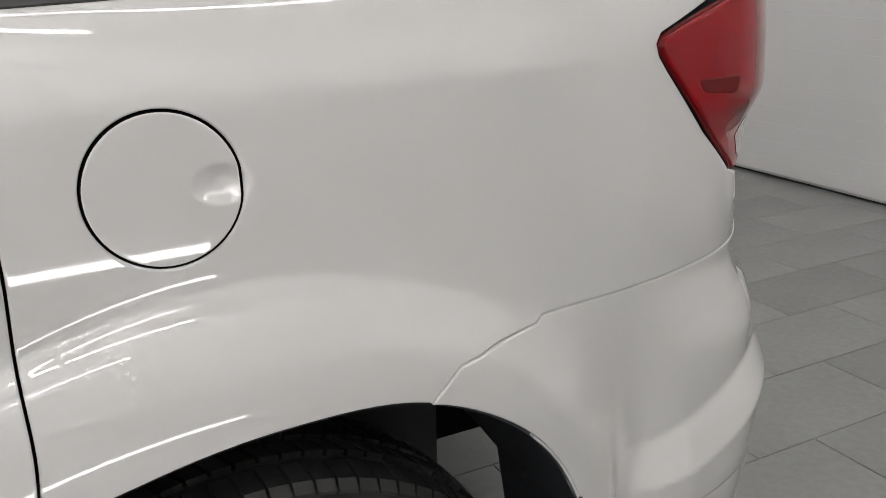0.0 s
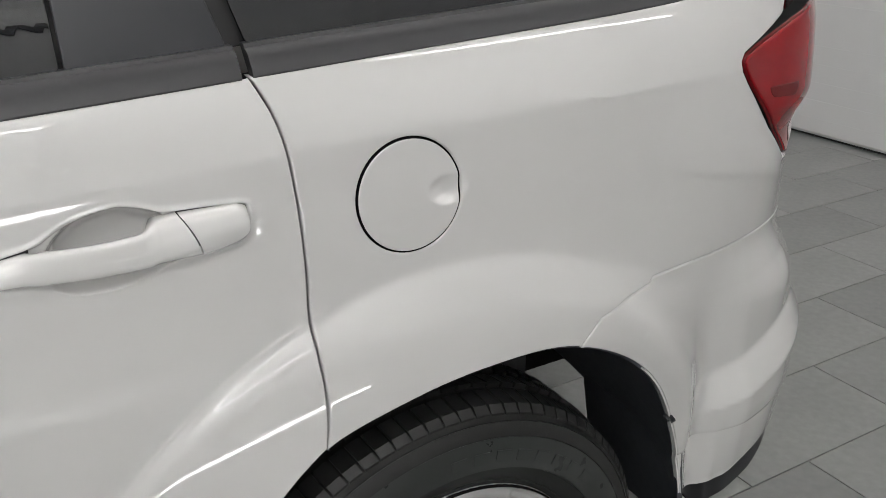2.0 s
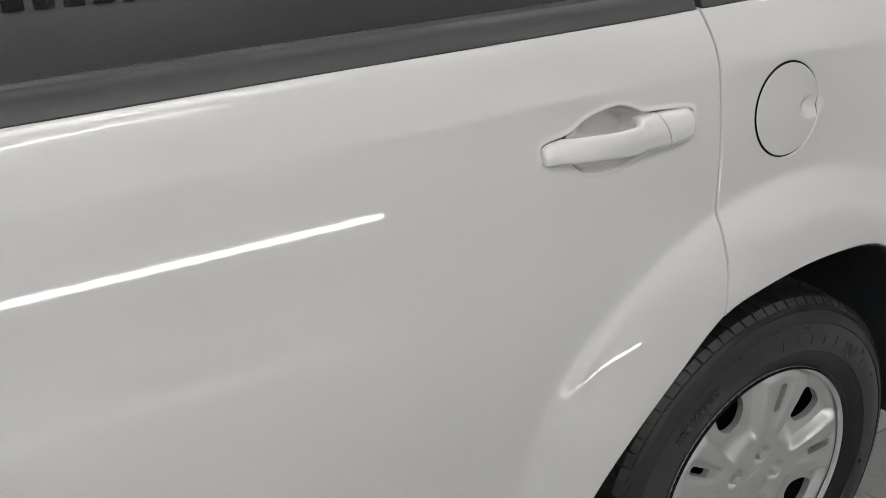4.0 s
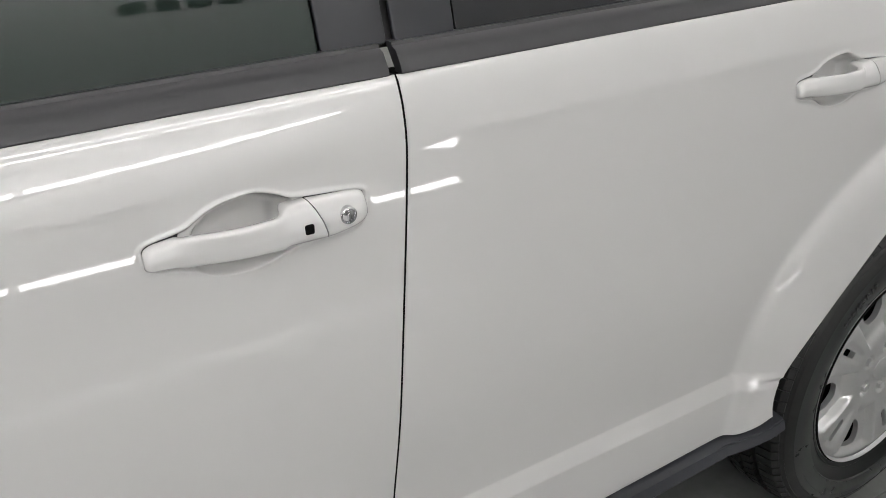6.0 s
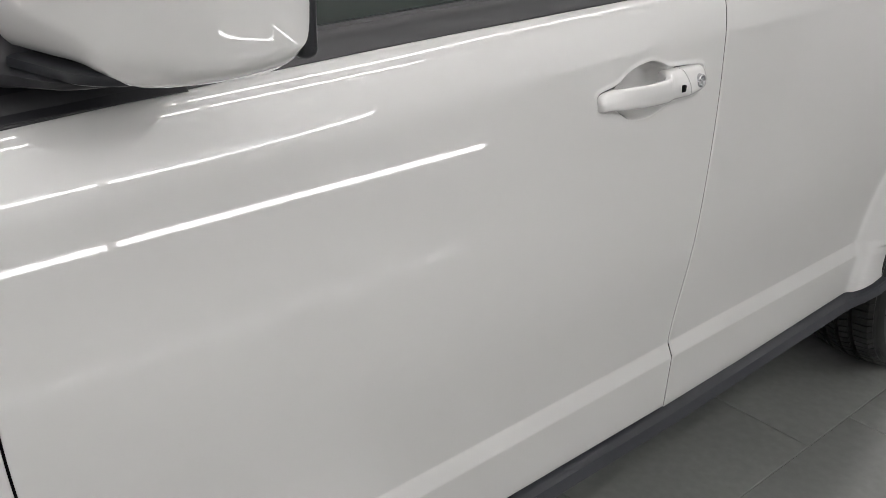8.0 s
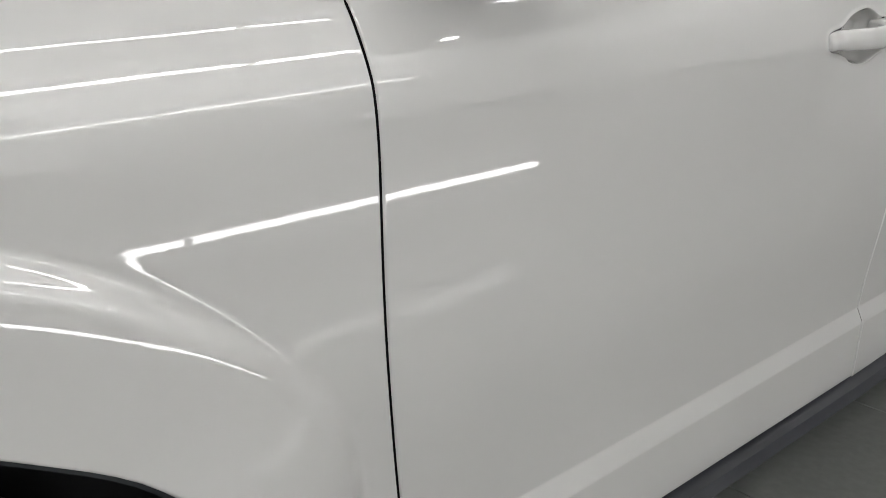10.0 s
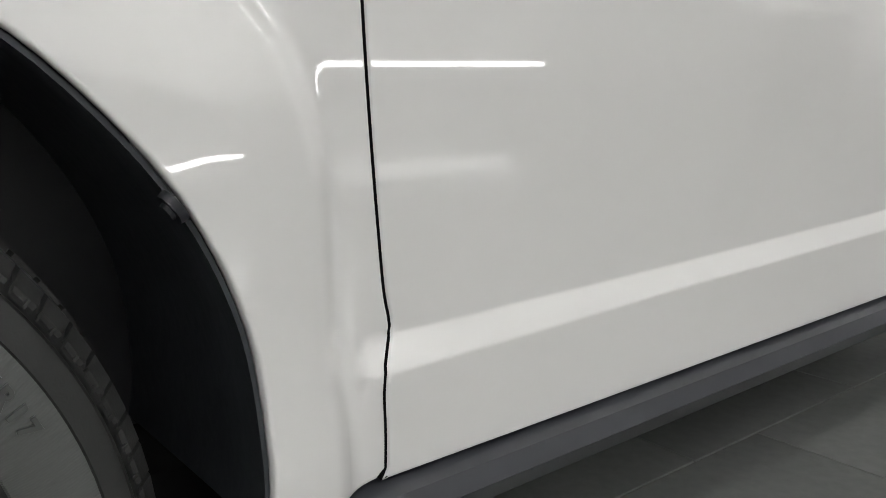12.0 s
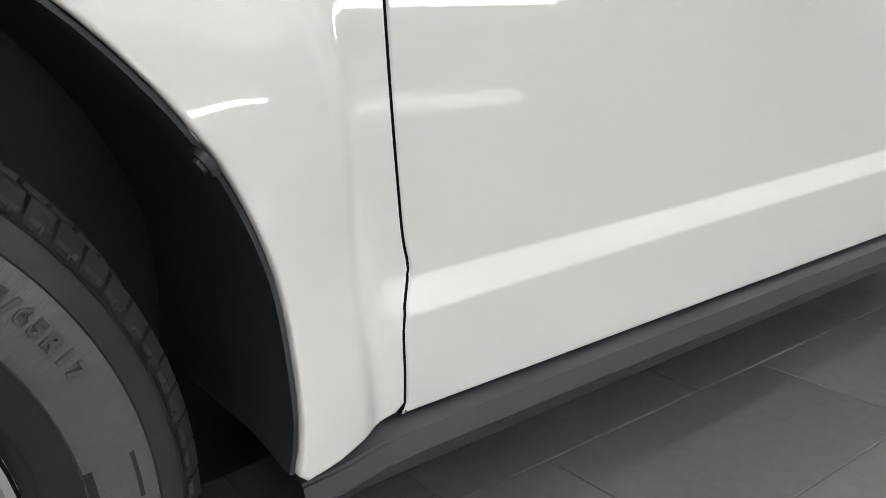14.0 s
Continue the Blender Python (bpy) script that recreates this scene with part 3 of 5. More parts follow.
first = None
for y, end in CEILING_ROWS:
    for k in range(int((end + 6.5) / 1.22)):
        x = end - 0.605 - k * 1.22
        if first is None:
            first = tube_light("strip_light", x, y, TOP, 1.2, (0, 0, -1), "white ceiling strip light with one bare tube", "ceiling strip lights", TUBE_C, 0.020)
        else:
            copy_thing(first, Matrix.Translation((x, y, TOP)))
for z, end, length in WALL_ROWS:
    first = None
    for k in range(int(4.2 / length)):
        x = end - (length + 0.01) / 2 - k * (length + 0.01)
        if first is None:
            first = tube_light("wall_light", x, Y0, z, length, (0, 1, 0), "white wall strip light with one bare tube", "wall strip lights", TUBE_W, 0.023)
        else:
            copy_thing(first, Matrix.Translation((x, Y0, z)))


# lettering on the wall, seen mirrored in the windows
sign = tagged(new("wall_sign"), "black wall lettering high on the white wall", "sign")
sign.location = (0.26, Y0 + 0.012, 2.655)
cu = bpy.data.curves.new("letters", "FONT")
cu.body, cu.size, cu.extrude = "WWW.", 0.12, 0.004
cu.offset, cu.shear, cu.space_character = 0.009, 0.25, 1.1
ob = bpy.data.objects.new("letters", cu)
scene.collection.objects.link(ob)
me = bpy.data.meshes.new_from_object(ob)
bpy.data.objects.remove(ob)
for v in me.vertices:
    v.co = Vector((-v.co.x * 1.7, v.co.z, v.co.y * 0.72))
me.flip_normals()
me.materials.append(SIGN_BLACK)
part("letters", me, SIGN_BLACK, sign)
# the rest of the line, too faint to read
for k in range(4):
    x = -0.80 - 0.125 * k
    part("letter_bar", boxed((x - 0.045, -0.004, 0.0), (x + 0.045, 0.004, 0.086), 0.006), SIGN_BLACK, sign)


# ---- the car ----
car = tagged(new("car"), "white five-door crossover car with black lower cladding and tinted rear windows", "car")
WIDTH = 1.835


def seam(points, n=26):
    zs = np.array([p[1] for p in points])
    xs = np.array([p[0] for p in points])
    s = spline(zs, xs)
    return [(float(s(z)), float(z)) for z in np.linspace(zs[0], zs[-1], n)]


SEAM_F = seam([(-2.3100, 0.347), (-2.3105, 0.40), (-2.3120, 0.432), (-2.3070, 0.457), (-2.3020, 0.466), (-2.2970, 0.478), (-2.3005, 0.5024), (-2.308, 0.542), (-2.3195, 0.6115), (-2.3295, 0.6756), (-2.3385, 0.80), (-2.337, 0.90), (-2.335, 1.0), (-2.342, 1.076)], 70)
SEAM_B = seam([(-1.218, 0.354), (-1.220, 0.42), (-1.221, 0.462), (-1.2225, 0.50), (-1.2215, 0.60), (-1.2195, 0.75), (-1.213, 0.90), (-1.204, 1.02), (-1.201, 1.07), (-1.204, 1.142)])
SEAM_R = seam([(-0.194, 0.769), (-0.187, 0.83), (-0.189, 0.909), (-0.187, 0.97), (-0.188, 1.03), (-0.193, 1.10), (-0.205, 1.155), (-0.222, 1.191)])
ARCH_R = [(-0.405, 0.362), (-0.430, 0.43), (-0.418, 0.51), (-0.385, 0.575), (-0.340, 0.632), (-0.264, 0.710), (-0.194, 0.767), (-0.125, 0.789), (-0.031, 0.806), (0.072, 0.810), (0.130, 0.805), (0.182, 0.792), (0.242, 0.765), (0.300, 0.724), (0.352, 0.665), (0.393, 0.590), (0.425, 0.510), (0.450, 0.412)]
ARCH_F = [(-2.449, 0.352), (-2.443, 0.378), (-2.441, 0.417), (-2.443, 0.457), (-2.450, 0.505), (-2.469, 0.560), (-2.495, 0.610), (-2.523, 0.650), (-2.560, 0.692), (-2.592, 0.722), (-2.660, 0.763), (-2.72, 0.793), (-2.79, 0.813), (-2.885, 0.820), (-2.99, 0.808), (-3.10, 0.765), (-3.20, 0.69), (-3.27, 0.60), (-3.315, 0.50), (-3.33, 0.36)]


def curve_through(points, n):
    p = np.array(points, float)
    s = np.r_[0, np.cumsum(np.hypot(*np.diff(p, axis=0).T))]
    fx, fz = spline(s, p[:, 0]), spline(s, p[:, 1])
    return [(float(fx(t)), float(fz(t))) for t in np.linspace(0, s[-1], n)]


ARCH_R = curve_through(ARCH_R, 70)
ARCH_F = curve_through(ARCH_F, 70)
JOINT_R = [(0.179, 0.792), (0.213, 0.826), (0.273, 0.836), (0.327, 0.838), (0.336, 0.845), (0.42, 0.842), (0.52, 0.838), (0.64, 0.834), (0.70, 0.832), (0.78, 0.829)]


def split_arch(arch, x):
    """The part of the arch ahead of x, and the part behind it, by its top half."""
    k = min(range(len(arch)), key=lambda i: abs(arch[i][0] - x) + (10 if arch[i][1] < 0.6 else 0))
    return arch[:k + 1], arch[k:]


def along(f, a, b, n=30):
    return [(float(x), float(f(x))) for x in np.linspace(a, b, n)]


# doors
front_door = part("front_door", skin("front_door", along(sill, -2.315, -1.218, 8) + SEAM_B[1:] + along(belt, -1.21, -2.335)[:-1] + SEAM_F[::-1][:-1], PAINT, fine=(belt_rows(-2.35, -1.19), crease_rows(-2.335, -1.208), ledge_rows(-2.31, -1.222), pocket_rows(0))), PAINT, car, "white front door, closed")
ahead, behind = split_arch(ARCH_R, -0.194)
rear_out = [(-1.218, 0.354), (-0.95, 0.363), (-0.504, 0.386), (-0.455, 0.404)] + [p for p in ahead[:-1] if p[1] > 0.412] + SEAM_R + along(belt, -0.23, -1.20)[:-1] + SEAM_B[::-1][:-1]
rear_door = part("rear_door", skin("rear_door", rear_out, PAINT, fine=(belt_rows(-1.23, -0.17), crease_rows(-1.20, -0.19), ledge_rows(-1.218, -0.50), flare_rows(REAR_AXLE, 1.6, 3.05), pocket_rows(1))), PAINT, car, "white rear door, closed")

# quarter panel with the hole for the fuel door
def circle(c, r, n=72):
    return [(c[0] + r * math.cos(math.tau * k / n), c[1] + r * math.sin(math.tau * k / n)) for k in range(n)]


mid_arch = [p for p in behind if p[0] < 0.18]
TAIL = [(0.665, 1.180), (0.585, 1.155), (0.533, 1.139), (0.524, 1.128), (0.528, 1.115), (0.545, 1.096), (0.630, 1.012), (0.725, 0.940), (0.742, 0.935)]
quarter_out = mid_arch + JOINT_R + [(0.775, 0.88), (0.755, 0.935)] + TAIL[::-1] + [(0.70, 1.22)] + along(belt, 0.64, -0.215)[:-1] + SEAM_R[::-1][:-1]
part("quarter_panel", skin("quarter_panel", quarter_out, PAINT, holes=[circle(FUEL, 0.0679)], dark="holes", fine=(belt_rows(-0.24, 0.62), crease_rows(-0.185, 0.55), flare_rows(REAR_AXLE, 1.1, 2.1), scoop_rows())), PAINT, car, "white rear quarter panel")


def fuel_shape(x, z):
    return side(x, z) - 0.0012


fuel = part("fuel_door", skin("fuel_door", circle(FUEL, 0.0676), PAINT, step=(0.003, 0.003), gap=0.0010, lip=0.0018, shape=fuel_shape, depth=0.012), PAINT, car, "round white fuel door with a finger scoop")

# rear bumper
bump_arch = [p for p in ARCH_R if p[0] > 0.19 and p[1] < 0.80]
bump_low = [(0.453, 0.407), (0.51, 0.393), (0.57, 0.390), (0.68, 0.410), (0.80, 0.435), (0.92, 0.455), (1.00, 0.46)]
bumper_out = bump_low + [(1.01, 0.60), (1.01, 0.82), (0.86, 0.828)] + JOINT_R[::-1] + bump_arch
part("rear_bumper", skin("rear_bumper", bumper_out, PAINT, step=(0.008, 0.0055), gap=0.0005, lip=0.0018, depth=0.03, dark=False), PAINT, car, "white plastic rear bumper corner")
lip_out = [(0.47, 0.394), (0.57, 0.387), (0.68, 0.406), (0.80, 0.431), (0.92, 0.451), (1.0, 0.456), (1.0, 0.40), (0.84, 0.375), (0.68, 0.345), (0.52, 0.335)]
part("bumper_valance", skin("bumper_valance", lip_out, BLACK_TRIM, shape=lambda x, z: side(x, z) + 0.012), BLACK_TRIM, car, "black textured lower bumper edge")

# front fender
hood_line = [(-2.345, 1.153), (-2.438, 1.149), (-2.51, 1.146), (-2.70, 1.125), (-2.95, 1.085), (-3.20, 1.02), (-3.42, 0.93)]
SAIL = [(-2.343, 1.079), (-2.366, 1.077), (-2.380, 1.079), (-2.390, 1.086), (-2.395, 1.098), (-2.391, 1.110), (-2.378, 1.127), (-2.345, 1.153)]
fender_low = [(-2.440, 0.343), (-2.40, 0.341), (-2.375, 0.343), (-2.348, 0.345), (-2.320, 0.349)]
fender_out = fender_low + SEAM_F[1:] + SAIL[1:-1] + hood_line + [(-3.45, 0.80), (-3.40, 0.45)] + ARCH_F[::-1]
part("front_fender", skin("front_fender", fender_out, PAINT, depth=0.012, lip=0.0036, dark=False, fine=(flare_rows(FRONT_AXLE, 0.1, 2.0),)), PAINT, car, "white front fender with a flared arch")

# near-black sheet added behind the joints, their shade put into its colour
core_out = along(lambda x: sill(x) + 0.012, -2.33, -0.50, 12) + [(-0.46, 0.40), (-0.45, 0.52), (-0.36, 0.66), (-0.20, 0.80), (0.0, 0.835), (0.19, 0.82), (0.33, 0.73), (0.44, 0.55), (0.48, 0.44), (0.62, 0.45), (0.92, 0.50), (0.92, 1.10), (0.70, 1.20)]
core_out += along(lambda x: belt(x) - 0.005, 0.60, -2.34, 30) + [(-2.42, 1.06), (-2.9, 1.0), (-3.3, 0.9), (-3.2, 0.76), (-2.885, 0.86), (-2.66, 0.80), (-2.50, 0.67), (-2.42, 0.50), (-2.40, 0.38)]
part("inner_body", skin("inner_body", core_out, CORE, step=(0.03, 0.02), depth=0.03, shape=lambda x, z: side(x, z) + np.where(np.hypot((x - FUEL[0]) / 0.10, (z - FUEL[1]) / 0.10) < 1, 0.016, 0.026)), CORE, car)


# belt mouldings, pillars and glass
def ribbon(f_low, f_high, a, b, y_low, y_high, n=40, out=0.003):
    rows = []
    for x in np.linspace(a, b, n):
        zl, zh = float(f_low(x)), float(f_high(x))
        yl = float(side(x, zl)) + y_low
        yh = yl + y_high
        pts = [(x, yl + 0.010, zl - 0.003), (x, yl - 0.0008, zl - 0.0035), (x, yl - 0.003, zl)]
        for k in (0.25, 0.5, 0.75):
            pts.append((x, yl + (yh - yl) * k - out - 0.0022, zl + (zh - zl) * k))
        pts += [(x, yh - out * 0.6, zh - 0.004), (x, yh, zh), (x, yh + 0.014, zh)]
        rows.append(pts)
    bm = strip(rows)
    for r in (0, -1):
        edge = [v for v in bm.verts if abs(v.co.x - rows[r][0][0]) < 1e-6]
        bm.faces.new(edge)
    return bm


def belt_top(x):
    return belt(x) + 0.030


part("belt_moulding", ribbon(belt, belt_top, -2.335, -1.212, 0.002, 0.022), MOULDING, front_door, "satin black window moulding")
part("belt_moulding", ribbon(belt, belt_top, -1.196, -0.229, 0.002, 0.022), MOULDING, rear_door, "satin black window moulding")
part("belt_moulding", ribbon(belt, belt_top, -0.217, 0.60, 0.002, 0.022), MOULDING, car, "satin black quarter window moulding")


def glass_y(x, z):
    return side(x, belt(x)) + 0.030 + (0.30 - 0.035 * smooth01((-0.45 - x) / 0.4) * (x > -1.15)) * (z - belt(x) - 0.03) + 0.30 * np.maximum(z - belt(x) - 0.03, 0) ** 2


def window(name, corners, material, parent, label, push=0.0):
    return part(name, skin(name, rounded(corners, 0.008), material, step=(0.05, 0.04), gap=0.001, lip=0.002, depth=0.006, dark=False, shape=lambda x, z: glass_y(x, z) + push), material, parent, label)


def roof_z(x):
    return float(np.interp(x, [-1.9, -1.5, -0.9, 0.1, 0.75], [1.42, 1.56, 1.625, 1.61, 1.55]))


def edge_z(x):
    return float(belt_top(x)) - 0.004


# added black sheet: gives the gaps between panes and pillars their shade
part("window_surround", skin("window_surround", [(-2.13, edge_z(-2.13) - 0.004), (0.52, edge_z(0.52) - 0.004), (0.55, 1.33), (0.45, 1.50), (-0.9, 1.545), (-1.62, 1.47), (-1.92, 1.33)], SEAL, step=(0.08, 0.06), depth=0.01, shape=lambda x, z: glass_y(x, z) + 0.013), SEAL, car, "black backing sheet added behind the panes to darken the gaps")
window("window_pane", [(-2.14, edge_z(-2.14)), (-1.281, edge_z(-1.281)), (-1.289, 1.50), (-1.62, 1.47), (-1.93, 1.33)], GLASS_CLEARER, front_door, "dark tinted front side window", 0.0015)
window("pillar_trim", [(-1.280, edge_z(-1.28)), (-1.197, edge_z(-1.197)), (-1.207, 1.53), (-1.288, 1.51)], GLOSS_BLACK, front_door, "satin black pillar cover")
window("pillar_trim", [(-1.188, edge_z(-1.188)), (-1.105, edge_z(-1.105)), (-1.112, 1.54), (-1.198, 1.53)], GLOSS_BLACK, rear_door, "satin black pillar cover")
window("window_pane", [(-1.104, edge_z(-1.104)), (-0.396, edge_z(-0.396)), (-0.394, 1.55), (-1.111, 1.545)], GLASS, rear_door, "dark privacy glass rear side window", 0.0015)
window("pillar_trim", [(-0.394, edge_z(-0.394)), (-0.232, edge_z(-0.232)), (-0.33, 1.55), (-0.392, 1.55)], GLOSS_BLACK, rear_door, "satin black fixed window panel")
window("quarter_window", [(-0.212, edge_z(-0.212)), (0.50, edge_z(0.50)), (0.56, 1.33), (0.45, 1.50), (-0.30, 1.55)], GLASS, car, "dark privacy glass quarter window", 0.0015)
# body above the glass, roof and the other side
roof_rows = []
for x in np.linspace(-1.95, 0.80, 24):
    z = roof_z(x)
    y0 = float(glass_y(min(x, 0.6), z - 0.06))
    roof_rows.append([(x, y0 - 0.004, z - 0.10)] + [(x, y0 + (WIDTH - 2 * y0) * q, z - 0.06 + 0.08 * math.sin(math.pi * q)) for q in np.linspace(0.0, 1.0, 13)] + [(x, WIDTH - y0 + 0.004, z - 0.10)])
part("roof", solid(strip(roof_rows), 0.02), PAINT, car, "white roof panel")
rows = []
for x in np.linspace(0.48, 1.0, 10):
    zb = float(belt(x)) - 0.01
    ztop = roof_z(min(x, 0.75)) - 0.09
    rows.append([(x, float(side(min(x, 0.9), zb)) + 0.01 + (0.35 * (z - zb)) * 1.0, z) for z in np.linspace(zb, ztop, 8)])
part("rear_pillar", solid(strip(rows), 0.02), PAINT, car, "white rear roof pillar")
windscreen = strip([[(-2.46 + 0.56 * q, 0.20 + 0.12 * q + (WIDTH - 0.40 - 0.24 * q) * k, 1.15 + 0.30 * q + 0.02 * math.sin(math.pi * k)) for k in np.linspace(0, 1, 9)] for q in np.linspace(0, 1, 6)])
part("windscreen", solid(windscreen, 0.006), GLASS, car, "dark windscreen")
rows = []
for x, zc in ((-2.345, 1.155), (-2.44, 1.151), (-2.52, 1.148), (-2.70, 1.127), (-2.95, 1.087), (-3.20, 1.022), (-3.42, 0.935)):
    ye = float(side(x, zc)) + 0.006
    rows.append([(x, ye + 0.010, zc - 0.016), (x, ye, zc + 0.002), (x, ye + 0.008, zc + 0.010)] + [(x - 0.0, ye + 0.03 + (WIDTH - 2 * ye - 0.06) * k, zc + 0.022 + 0.075 * math.sin(math.pi * min(max(k, 0.02), 0.98)) ** 0.7) for k in np.linspace(0, 1, 15)] + [(x, WIDTH - ye, zc)])
part("hood", solid(strip(rows), -0.004), PAINT, car, "white engine hood, closed")
part("cowl", boxed((-2.50, 0.20, 1.12), (-2.34, WIDTH - 0.20, 1.15), 0.01), BLACK_TRIM, car, "black plastic cowl below the windscreen")
far_out = along(sill, -2.33, -0.50, 8) + [p for p in ARCH_R if p[1] > 0.38] + [(0.62, 0.43), (1.0, 0.47), (1.0, 0.84), (0.75, 1.24)] + along(belt, 0.60, -2.34, 16) + [(-2.52, 1.14), (-2.95, 1.08), (-3.42, 0.93), (-3.42, 0.45)] + ARCH_F[::-1]
part("far_side", skin("far_side", far_out, PAINT, step=(0.05, 0.03), mirror=WIDTH), PAINT, car, "white far side panels")
tail_rows = [[(1.0, float(side(1.0, z)) + (WIDTH - 2 * float(side(1.0, z))) * k, z) for k in np.linspace(0, 1, 9)] for z in np.linspace(0.42, 1.22, 12)]
for r in tail_rows:
    for i, k in enumerate(np.linspace(0, 1, 9)):
        r[i] = (r[i][0] + 0.05 * math.sin(math.pi * k), r[i][1], r[i][2])
part("tailgate", solid(strip(tail_rows), 0.02), PAINT, car, "white tailgate")
nose = [[(-3.43 - 0.10 * math.sin(math.pi * k), 0.16 + (WIDTH - 0.32) * k, z) for k in np.linspace(0, 1, 9)] for z in np.linspace(0.30, 0.95, 8)]
part("front_bumper", solid(strip(nose), 0.02), PAINT, car, "white front bumper")
bm = boxed((-3.30, 0.18, 0.24), (-0.46, WIDTH - 0.18, 0.34), 0.02)
box(bm, (-0.50, 0.42, 0.44), (0.90, WIDTH - 0.42, 0.52), 0.02)
part("underbody", bm, CORE, car)

# rocker cladding
rows = []
for x in np.linspace(-2.432, -0.40, 50):
    s = float(sill(x))
    t = smooth01((-2.33 - x) / 0.09)
    top = s - 0.004 - 0.012 * t
    if x > -0.504:
        top = float(np.interp(x, [-0.504, -0.455, -0.40], [0.382, 0.400, 0.408]))
    yo = 0.012 - 0.026 * float(smooth01((x + 0.53) / 0.09))
    rows.append([(x, yo + 0.05, top + 0.004), (x, yo + 0.004, top), (x, yo - 0.009, top - 0.003), (x, yo - 0.016, top - 0.023), (x, yo + 0.030, top - 0.070), (x, yo + 0.042, top - 0.074), (x, yo + 0.16, top - 0.074)])
rocker = strip(rows)
bmesh.ops.bevel(rocker, geom=[e for e in rocker.edges if abs(e.verts[0].co.x - e.verts[1].co.x) > 1e-4 and e.is_manifold], offset=0.0025, segments=2, affect="EDGES")
part("rocker_cladding", rocker, ROCKER, car, "dark grey plastic sill cladding")


# door handles
def closed_loft(rows):
    n = len(rows[0])
    bm = strip(rows, closed=True)
    bm.verts.ensure_lookup_table()
    bm.faces.new(bm.verts[0:n])
    bm.faces.new(bm.verts[n * (len(rows) - 1):n * len(rows)])
    return bm


def oval(x, y, zl, zh, thick, power=0.6, lean=0.0, count=24):
    """A rounded cross-section in the plane of y and z."""
    out = []
    for j in range(count):
        a = math.tau * j / count
        ca, sa = math.cos(a), math.sin(a)
        out.append((x + lean * sa, y + thick * math.copysign(abs(ca) ** power, ca), (zl + zh) / 2 + (zh - zl) / 2 * math.copysign(abs(sa) ** power, sa)))
    return out


def bar_section(x, y, low, high, thick, skew):
    """Section of the pull: flat lower face, ridge, upper face leaning back, softly rounded corners."""
    h = high - low
    corners = [(thick, 0.06, 0.2), (-0.62 * thick, 0.0, 0.35), (-1.0 * thick, 0.16, 0.35), (-0.96 * thick, 0.50, 0.30), (-0.62 * thick, 0.88, 0.35), (-0.25 * thick, 1.0, 0.3), (thick, 0.97, 0.2)]
    pts = np.array([(c[0], low + h * c[1]) for c in corners])
    out = []
    n = len(pts)
    for k in range(n):
        a, b, c = pts[k - 1], pts[k], pts[(k + 1) % n]
        r = corners[k][2]
        s, e = b + (a - b) * r, b + (c - b) * r
        for t in (0.0, 0.25, 0.5, 0.75, 1.0):
            q = (1 - t) ** 2 * s + 2 * t * (1 - t) * b + t * t * e
            bow = (q[1] - low) / h - 0.5
            out.append((x + skew * (bow + 0.6 * bow * bow - 0.15), y + q[0], q[1]))
    return out


